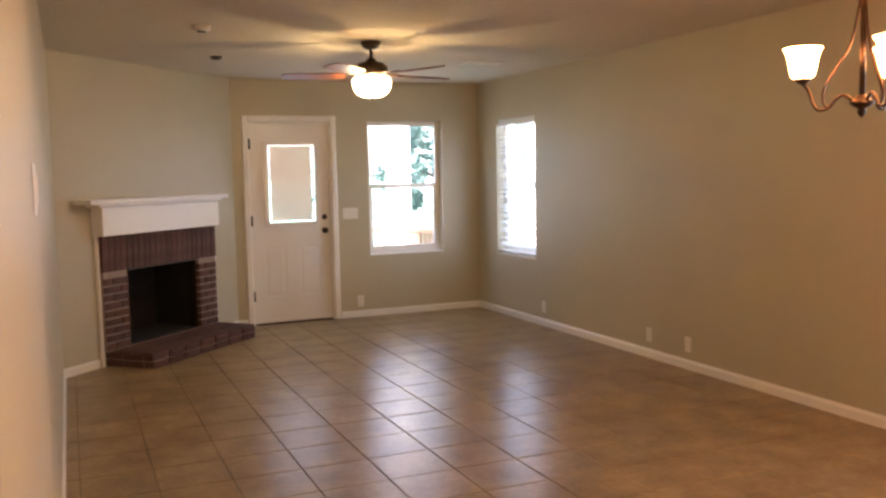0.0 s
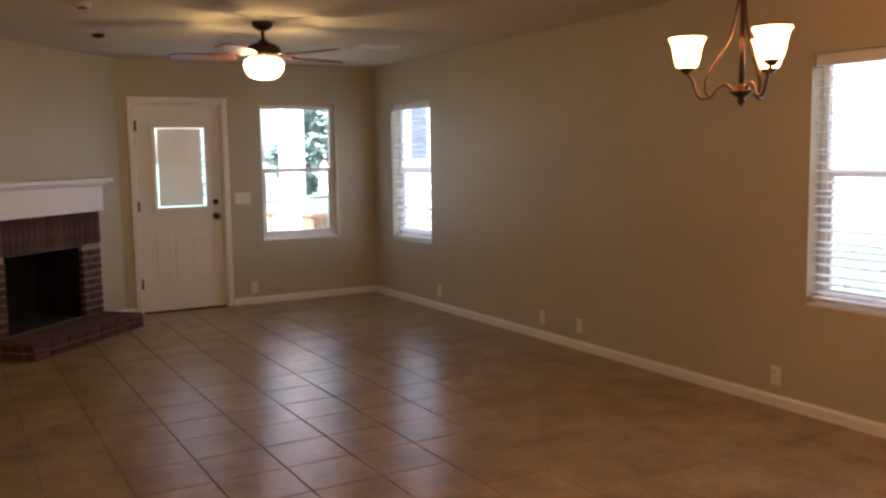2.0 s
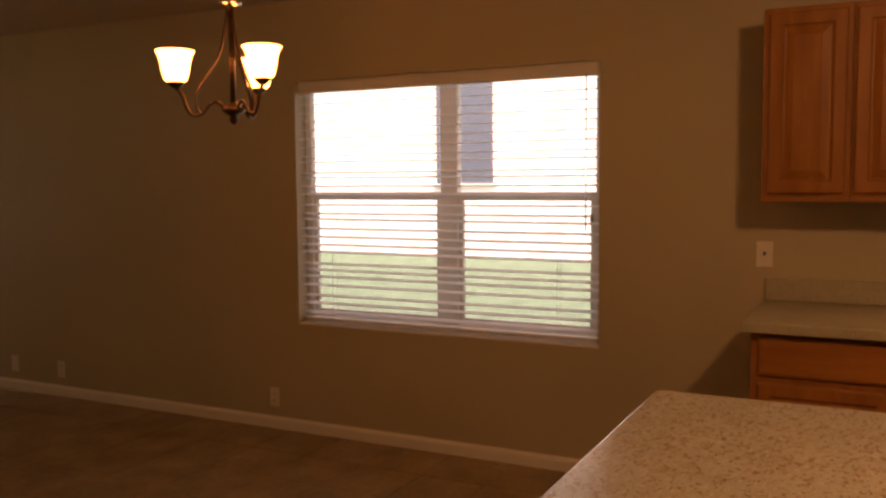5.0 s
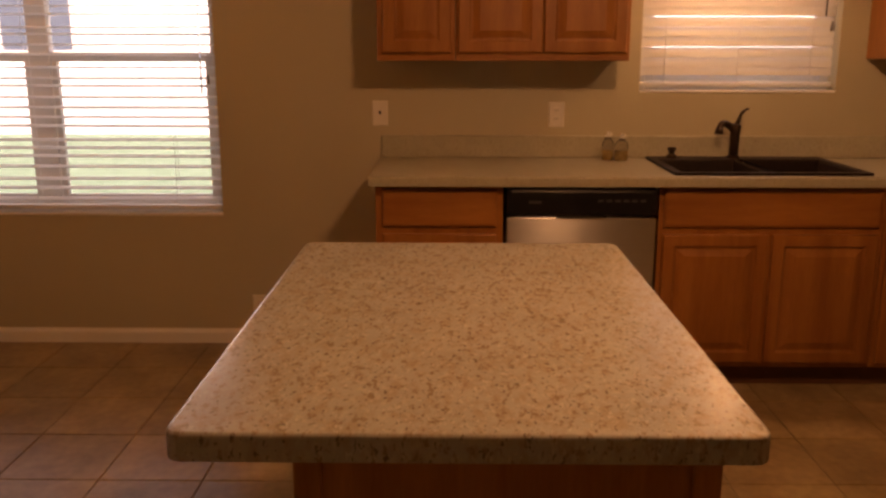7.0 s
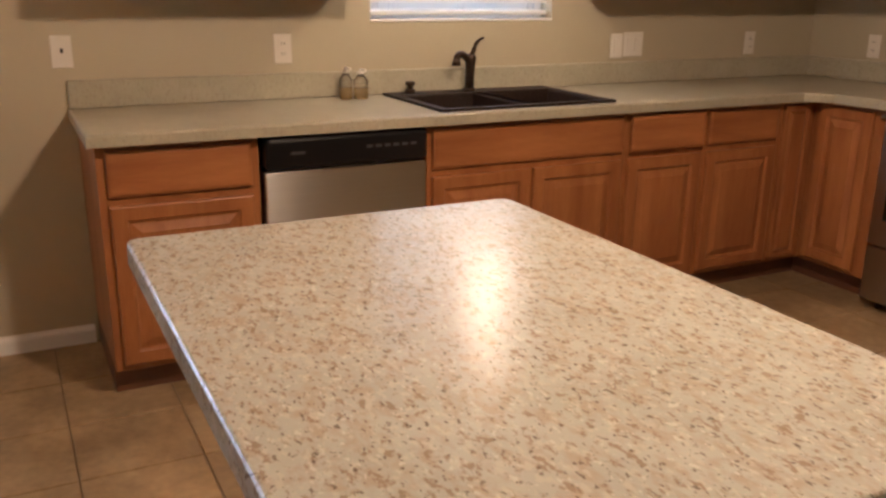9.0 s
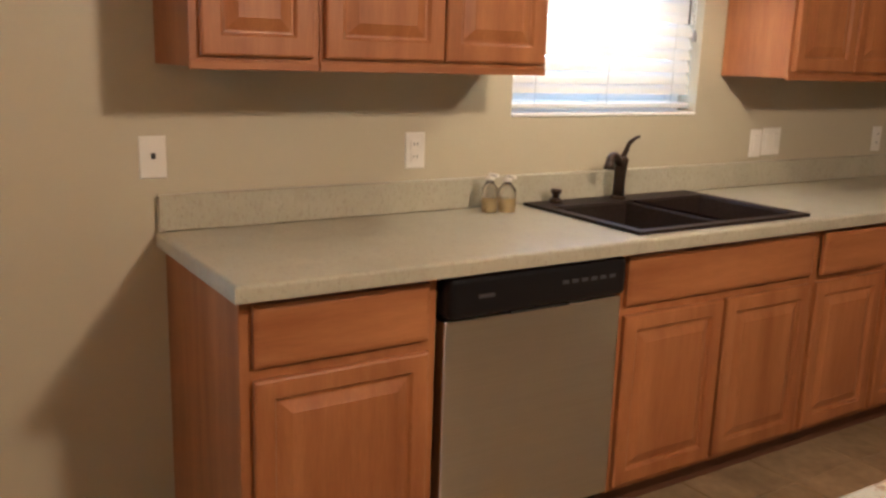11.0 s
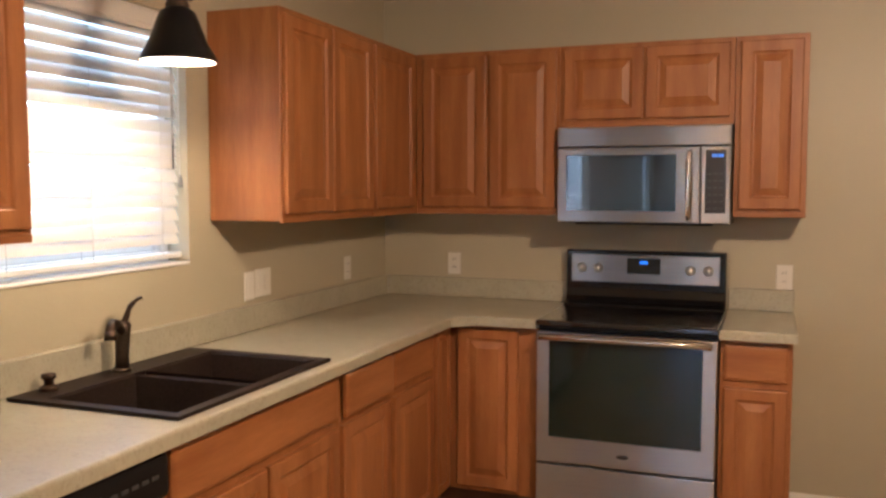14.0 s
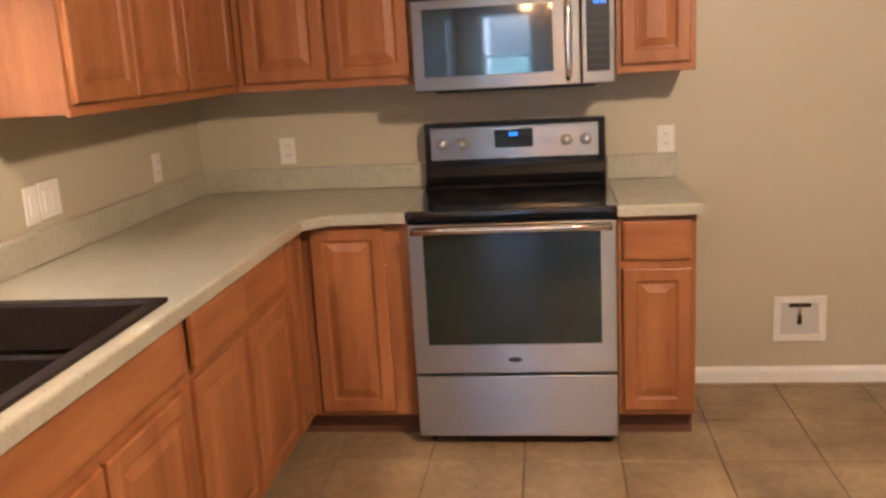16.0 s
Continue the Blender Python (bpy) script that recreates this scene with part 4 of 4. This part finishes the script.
def bottle(x, y, h, r, label):
    b = thing("soap_bottle", label, "bottle", pose(x, y, 0.9155), group="bottles by the sink")
    part("bottle_body", lathe([(0, 0), (r, 0), (r + 0.002, 0.01), (r + 0.002, h * 0.62), (r * 0.7, h * 0.74), (0.012, h * 0.80), (0.012, h * 0.84), (0, h * 0.84)], 22), CLEAR, b)
    part("soap", lathe([(0, 0.003), (r - 0.003, 0.003), (r - 0.002, h * 0.36), (0, h * 0.36)], 20), SOAP, b, "pale amber liquid soap")
    part("pump_cap", lathe([(0, h * 0.84), (0.014, h * 0.84), (0.014, h * 0.90), (0.006, h * 0.91), (0.006, h), (0, h)], 16), PLASTIC, b)
    part("pump_spout", tube([(0.004, 0, h * 0.985), (-0.03, -0.01, h * 0.97)], 0.0055, 8), PLASTIC, b)


bottle(-0.105, 2.735, 0.125, 0.024, "clear pump bottle with amber soap on counter")
bottle(-0.120, 2.676, 0.118, 0.028, "clear rounded pump bottle beside sink")

# ---------------------------------------------------------------- dishwasher
dw = thing("dishwasher", "stainless dishwasher with black control panel", "dishwasher", at(EAST, -2.918))
part("tub", box(-0.300, 0.300, -0.565, -0.003, 0.02, 0.868), BLACK, dw)
part("control_panel", box(-0.302, 0.302, -0.634, -0.566, 0.752, 0.868, 0.026, 5), BLACK, dw, "black control panel")
dd = part("door", box(-0.302, 0.302, -0.612, -0.566, 0.125, 0.746, 0.006, 2), PALE_STEEL, dw, "brushed steel door")
part("kick_plate", box(-0.300, 0.300, -0.545, -0.500, 0.0, 0.118), BLACK, dw)
for k in range(6):
    part("panel_button", box(0.06 + k * 0.034, 0.082 + k * 0.034, -0.6360, -0.6335, 0.812, 0.822), material("panel_print", (0.05, 0.05, 0.054), 0.5) if k == 0 else bpy.data.materials["panel_print"], dw)
part("brand_bar", box(-0.215, -0.165, -0.6360, -0.6335, 0.806, 0.816), bpy.data.materials["panel_print"], dw)
part("pocket_handle", box(-0.10, 0.10, -0.6240, -0.6120, 0.7465, 0.7515, 0.001), SLOT, dw)

# ---------------------------------------------------------------- range
rg = thing("electric_range", "stainless electric range with black glass cooktop", "range", at(SOUTH, 1.389))
R = 0.374
part("body", box(-R, R, -0.615, -0.03, 0.035, 0.895), BLACK, rg)
for u in (-0.33, 0.33):
    for y in (-0.56, -0.1):
        part("foot", tube([(u, y, 0.0), (u, y, 0.036)], 0.016, 10), BLACK, rg)
part("cooktop", box(-R - 0.004, R + 0.004, -0.660, -0.085, 0.893, 0.918, 0.006, 2), BLACK_GLASS, rg, "glossy black glass cooktop")
ring_mat = material("burner_print", (0.06, 0.06, 0.062), 0.25)
for u, y, r in ((-0.19, -0.50, 0.105), (0.19, -0.50, 0.085), (-0.19, -0.24, 0.080), (0.19, -0.24, 0.105)):
    part("burner_ring", lathe([(r - 0.002, 0.9182), (r, 0.9184), (r + 0.002, 0.9182)], 40, (u, y, 0)), ring_mat, rg)
guard = part("backguard", box(-R, R, -0.085, -0.020, 0.880, 1.185, 0.008, 2), BLACK_ENAMEL, rg, "glossy black backguard")
bm = bmesh.new()
cove = [(-0.086, 0.919), (-0.150, 0.919), (-0.146, 0.926), (-0.118, 0.940), (-0.100, 0.962), (-0.090, 0.992), (-0.086, 1.000)]
ends = [[bm.verts.new((u, y, z)) for y, z in cove] for u in (-R + 0.004, R - 0.004)]
for k in range(len(cove)):
    bm.faces.new((ends[0][k], ends[0][(k + 1) % len(cove)], ends[1][(k + 1) % len(cove)], ends[1][k]))
bm.faces.new(ends[0][::-1])
bm.faces.new(ends[1])
part("backguard_cove", bm, BLACK_ENAMEL, guard)
part("control_fascia", box(-R + 0.028, R - 0.028, -0.094, -0.0855, 1.030, 1.165, 0.003), STEEL, guard, "brushed steel control fascia")
part("clock_display", box(-0.078, 0.078, -0.0965, -0.0945, 1.075, 1.150), BLACK_GLASS, guard)
part("clock_digits", box(-0.018, 0.018, -0.0975, -0.0968, 1.122, 1.138), DISPLAY, guard, "blue lit clock digits")
KNOB = material("satin_pale_steel", (0.80, 0.79, 0.77), 0.38, 1.0)
for u in (-0.295, -0.215, 0.215, 0.295):
    k = part("control_knob", lathe([(0, 0), (0.024, 0), (0.023, 0.006), (0.018, 0.010), (0.017, 0.026), (0, 0.028)], 22), KNOB, guard, "pale steel knob")
    k.matrix_local = pose(u, -0.0942, 1.098, 90, 0, 0)
od = part("oven_door", box(-R, R, -0.655, -0.617, 0.298, 0.868, 0.006, 2), STEEL, rg, "brushed steel oven door")
part("oven_window", box(-0.318, 0.318, -0.6575, -0.6552, 0.412, 0.832, 0.001), OVEN_GLASS, od, "dark oven window")
part("door_handle", tube([(-0.355, -0.700, 0.852), (-0.20, -0.705, 0.855), (0.20, -0.705, 0.855), (0.355, -0.700, 0.852)], 0.0145, 14), CHROME, od, "polished steel bar handle")
for u in (-0.345, 0.345):
    part("handle_post", tube([(u, -0.655, 0.852), (u, -0.700, 0.852)], 0.011, 10), CHROME, od)
part("badge", lathe([(0, 0), (0.018, 0), (0.016, 0.002), (0, 0.002)], 24), SLOT, od, "small oval badge").matrix_local = pose(0, -0.6552, 0.352, 90, 0, 0) @ Matrix.Diagonal((1.5, 0.55, 1, 1))
part("storage_drawer", box(-R, R, -0.652, -0.617, 0.045, 0.288, 0.006, 2), STEEL, rg, "brushed steel storage drawer")

# ---------------------------------------------------------------- microwave
mw = thing("microwave_oven", "stainless over-the-range microwave under wall cabinet", "microwave", at(SOUTH, 1.409))
W = 0.377
part("case", box(-W, W, -0.345, -0.004, 1.327, 1.758), BLACK, mw)
part("vent_strip", box(-W, W, -0.375, -0.346, 1.668, 1.756, 0.006, 2), STEEL, mw, "brushed steel vent strip")
md = part("door", box(-W, 0.250, -0.372, -0.346, 1.330, 1.664, 0.006, 2), STEEL, mw, "brushed steel door")
part("door_window", box(-W + 0.042, 0.150, -0.3755, -0.3722, 1.382, 1.630, 0.001), BLACK_GLASS, md, "dark glass window")
part("inner_screen", box(-W + 0.085, 0.105, -0.3762, -0.3757, 1.412, 1.602), material("window_mesh", (0.012, 0.014, 0.017), 0.03, coat=1.0, gloss=1.0), md)
part("handle", tube(curve_points([(0.205, -0.372, 1.640), (0.205, -0.404, 1.615), (0.205, -0.410, 1.50), (0.205, -0.404, 1.375), (0.205, -0.372, 1.352)]), 0.0135, 12), CHROME, md, "polished steel bar handle")
part("control_frame", box(0.253, W, -0.372, -0.346, 1.330, 1.664, 0.006, 2), STEEL, mw)
KEYPAD = material("charcoal_keypad", (0.022, 0.022, 0.025), 0.32, gloss=0.4)
cp = part("control_panel", box(0.272, W - 0.020, -0.3755, -0.3722, 1.375, 1.648, 0.001), KEYPAD, mw, "black glass control panel")
KEY_PRINT = material("faint_key_print", (0.035, 0.037, 0.04), 0.4)
for r in range(6):
    for c in range(3):
        part("touch_key", box(0.282 + c * 0.024, 0.298 + c * 0.024, -0.3762, -0.3757, 1.392 + r * 0.030, 1.399 + r * 0.030), KEY_PRINT, cp)
for c in (0.300, 0.311, 0.326, 0.337):
    part("clock_digit", box(c, c + 0.008, -0.3762, -0.3757, 1.616, 1.630), DISPLAY, cp, "blue lit clock digit")
part("underside_vent", box(-0.30, 0.30, -0.33, -0.05, 1.318, 1.327), SLOT, mw)

# ---------------------------------------------------------------- outdoors
bm = bmesh.new()
xs, ys = [-400, -20, 1.0, 4.0, 10.0, 400], [-400, -10, 5, 20, 60, 400]
hs = [-0.25, -0.22, -0.20, -0.12, 0.08, 0.2]
grid = [[bm.verts.new((x, y, h)) for y in ys] for x, h in zip(xs, hs)]
for i in range(5):
    for j in range(5):
        bm.faces.new((grid[i][j], grid[i + 1][j], grid[i + 1][j + 1], grid[i][j + 1]))
solid("ground", bm, GRASS, "green lawn", "ground", kind="structure")


def house(x0, x1, y0, y1, windows, label, zg=0.05, h=5.2):
    t = thing("neighbor_house", label, "house", Matrix(), group="houses next door")
    part("wall", box(x0, x1, y0, y1, zg - 0.4, h), SIDING, t, "white lap siding")
    bm = bmesh.new()
    for k in range(int((h - 1.1) / 0.19)):
        bm_box(bm, x0 - 0.022, x0 - 0.002, y0, y1, 1.05 + k * 0.19, 1.05 + k * 0.19 + 0.178)
    tagged(part("siding_boards", bm, SIDING, t), kind="stuff")
    part("brick_skirt", box(x0 - 0.10, x0 - 0.003, y0, y1, zg - 0.4, 1.02), FAR_BRICK, t, "pale grey brick skirt")
    bm = bmesh.new()
    o = 0.5
    v = [bm.verts.new(p) for p in ((x0 - o, y0 - o, h), (x1 + o, y0 - o, h), (x1 + o, y1 + o, h), (x0 - o, y1 + o, h), ((x0 + x1) / 2, y0 + 3, h + 2.6), ((x0 + x1) / 2, y1 - 3, h + 2.6))]
    for q in ((0, 1, 4), (1, 2, 5, 4), (2, 3, 5), (3, 0, 4, 5), (3, 2, 1, 0)):
        bm.faces.new([v[i] for i in q])
    part("roof", bm, ROOFING, t, "grey shingle roof")
    for a, b, z0, z1 in windows:
        w = part("window", box(x0 - 0.05, x0 - 0.023, a, b, z0, z1), FAR_PANE, t, "dark bluish window")
        for c, d, e, f in ((a - 0.06, a, z0 - 0.06, z1 + 0.06), (b, b + 0.06, z0 - 0.06, z1 + 0.06), (a, b, z1, z1 + 0.06), (a, b, z0 - 0.06, z0)):
            part("frame", box(x0 - 0.07, x0 - 0.024, c, d, e, f), WHITE, w)
    return t


house(10.0, 19.0, -8.0, 17.5, [(9.43, 10.55, 1.38, 3.3), (3.0, 4.1, 1.38, 3.3)], "white-sided neighbouring house with brick skirt")
house(10.0, 19.0, 25.0, 38.0, [(28.55, 29.75, 1.42, 3.35)], "white-sided house farther along the lawn")

fence = thing("wooden_fence", "weathered pinkish-brown board fence across the side yard", "fence", Matrix())
for z in (0.25, 1.05):
    part("rail", box(2.55, 9.9, 17.045, 17.085, z, z + 0.09, 0.004), FENCE, fence)
for k in range(49):
    x, h = 2.55 + k * 0.15, 1.36 + random.uniform(-0.012, 0.012)
    part("board", box(x, x + 0.141, 17.02, 17.042, -0.2, h, 0.003), FENCE, fence)
for k in range(4):
    part("post", box(2.60 + k * 2.4, 2.69 + k * 2.4, 17.086, 17.176, -0.22, 1.38, 0.004), FENCE, fence)

deck = thing("back_deck", "wooden porch deck outside back door", "deck", Matrix())
for k in range(13):
    part("deck_board", box(-6.0, 0.10, 12.06 + k * 0.14, 12.195 + k * 0.14, -0.10, -0.06, 0.003), DECK, deck)
part("joist", box(-6.0, 0.10, 12.08, 13.85, -0.24, -0.101), DECK, deck)
post = thing("porch_post", "white square porch post", "post", Matrix())
part("shaft", box(-0.455, -0.205, 13.45, 13.70, -0.0595, 2.62, 0.01), WHITE, post)
part("plinth", box(-0.485, -0.175, 13.42, 13.73, -0.0598, 0.12, 0.01), WHITE, post)
part("beam", box(-6.0, 0.10, 13.46, 13.69, 2.62, 2.80), WHITE, post)


def railing(p, q, label):
    t = thing("porch_railing", label, "railing", Matrix(), group="porch railings")
    p, q = Vector(p), Vector(q)
    n = int((q - p).length / 0.13)
    for z0, z1 in ((0.80, 0.85), (0.02, 0.06)):
        part("rail", bm_box(bmesh.new(), min(p.x, q.x) - 0.03, max(p.x, q.x) + 0.03, min(p.y, q.y) - 0.03, max(p.y, q.y) + 0.03, z0, z1, 0.006), DECK, t)
    for k in range(1, n):
        c = p.lerp(q, k / n)
        part("baluster", box(c.x - 0.018, c.x + 0.018, c.y - 0.018, c.y + 0.018, 0.06, 0.80), DECK, t)
    part("end_post", box(q.x - 0.05, q.x + 0.05, q.y - 0.05, q.y + 0.05, -0.0598, 0.86, 0.006), DECK, t)


railing((-0.50, 13.575, 0), (-5.6, 13.575, 0), "brown wooden porch railing along the deck")
railing((-0.33, 13.38, 0), (-0.33, 12.20, 0), "brown wooden porch railing beside the post")


def tree(x, y, h, spread, seed, label, leaves=2600):
    rng = random.Random(seed)
    t = thing("tree", label, "tree", pose(x, y, -0.25), group="trees behind the house")
    bm = bmesh.new()
    tube([(0, 0, 0), (0.06, 0.02, h * 0.25), (0.0, 0.05, h * 0.55), (0.05, 0, h * 0.9)], [0.17, 0.13, 0.09, 0.03], 10, bm)
    tips = []
    for k in range(9):
        a, z = k * 2.4, h * (0.18 + 0.08 * k)
        r = spread * (0.95 - 0.06 * k)
        tip = (r * math.cos(a), r * math.sin(a), z + 0.25 * r)
        tips.append(tip)
        tube([(0.02, 0.02, z), (0.5 * tip[0], 0.5 * tip[1], z + 0.2 * r), tip], [0.06, 0.04, 0.012], 7, bm)
    part("trunk", bm, BARK, t)
    verts, faces = [], []
    clumps = [(Vector(tp) * rng.uniform(0.5, 1.05), rng.uniform(0.3, 0.62) * spread * 0.62) for tp in tips for _ in range(4)] + [(Vector((0, 0, h * 0.93)), 0.4 * spread)]
    for i in range(leaves):
        c, r = clumps[i % len(clumps)]
        d = Vector((rng.gauss(0, 1), rng.gauss(0, 1), rng.gauss(0, 1))).normalized() * r * rng.uniform(0.35, 1.0) ** 0.5
        p, s = c + d, rng.uniform(0.05, 0.12)
        a = Vector((rng.gauss(0, 1), rng.gauss(0, 1), rng.gauss(0, 1))).normalized()
        b = a.orthogonal().normalized() * 0.5
        base = len(verts)
        verts += [p - a * s, p + b * s, p + a * s, p - b * s]
        faces.append((base, base + 1, base + 2, base + 3))
    me = bpy.data.meshes.new("crown")
    me.from_pydata([tuple(v) for v in verts], [], faces)
    part("crown", me, LEAF, t)
    return t


tree(4.9, 24.5, 6.2, 1.7, 1, "leafy green tree on the lawn", 13000)
tree(8.7, 32.0, 7.6, 2.3, 5, "broad leafy tree behind the lawn", 11000)
tree(4.3, 33.0, 3.2, 1.3, 3, "small green tree far behind the porch", 1800)

# ---------------------------------------------------------------- floor tiles
P, GAP = 0.351, 0.0045
tile_meshes = {}


def tile_mesh(w, d):
    key = (round(w, 3), round(d, 3))
    if key not in tile_meshes:
        bm = bmesh.new()
        e = 0.0025
        lo = [bm.verts.new((sx * w / 2, sy * d / 2, -0.006)) for sx, sy in ((-1, -1), (1, -1), (1, 1), (-1, 1))]
        mid = [bm.verts.new((sx * w / 2, sy * d / 2, -0.0018)) for sx, sy in ((-1, -1), (1, -1), (1, 1), (-1, 1))]
        hi = [bm.verts.new((sx * (w / 2 - e), sy * (d / 2 - e), 0.0)) for sx, sy in ((-1, -1), (1, -1), (1, 1), (-1, 1))]
        for a, b in ((lo, mid), (mid, hi)):
            for k in range(4):
                bm.faces.new((a[k], a[(k + 1) % 4], b[(k + 1) % 4], b[k]))
        bm.faces.new(hi)
        me = mesh_of(bm, "tile")
        me.materials.append(TILE)
        tile_meshes[key] = me
    return tile_meshes[key]


rest_v, rest_f, count = [], [], 0
for i in range(-1, 19):
    for j in range(-1, 36):
        xa, xb = -0.012 - (i + 1) * P + GAP, -0.012 - i * P
        ya, yb = 0.06 + j * P, 0.06 + (j + 1) * P - GAP
        xa, xb, ya, yb = max(xa, KW), min(xb, -0.002), max(ya, 0.002), min(yb, YB - 0.002)
        if xb - xa < 0.02 or yb - ya < 0.02:
            continue
        if xb > -4.45 and 0.55 < ya < 8.7 and count < 300:
            o = part("tile", tile_mesh(xb - xa, yb - ya), TILE, floor)
            o.matrix_local = pose((xa + xb) / 2, (ya + yb) / 2, random.uniform(-0.0004, 0.0004))
            count += 1
        else:
            b, e = len(rest_v), 0.0025
            rest_v += [(xa, ya, -0.006), (xb, ya, -0.006), (xb, yb, -0.006), (xa, yb, -0.006), (xa, ya, -0.0018), (xb, ya, -0.0018), (xb, yb, -0.0018), (xa, yb, -0.0018),
                       (xa + e, ya + e, 0), (xb - e, ya + e, 0), (xb - e, yb - e, 0), (xa + e, yb - e, 0)]
            for s in (0, 4):
                for k in range(4):
                    rest_f.append((b + s + k, b + s + (k + 1) % 4, b + s + 4 + (k + 1) % 4, b + s + 4 + k))
            rest_f.append((b + 8, b + 9, b + 10, b + 11))
me = bpy.data.meshes.new("tile_field")
me.from_pydata(rest_v, [], rest_f)
tagged(part("tile_field", me, TILE, floor), kind="stuff")
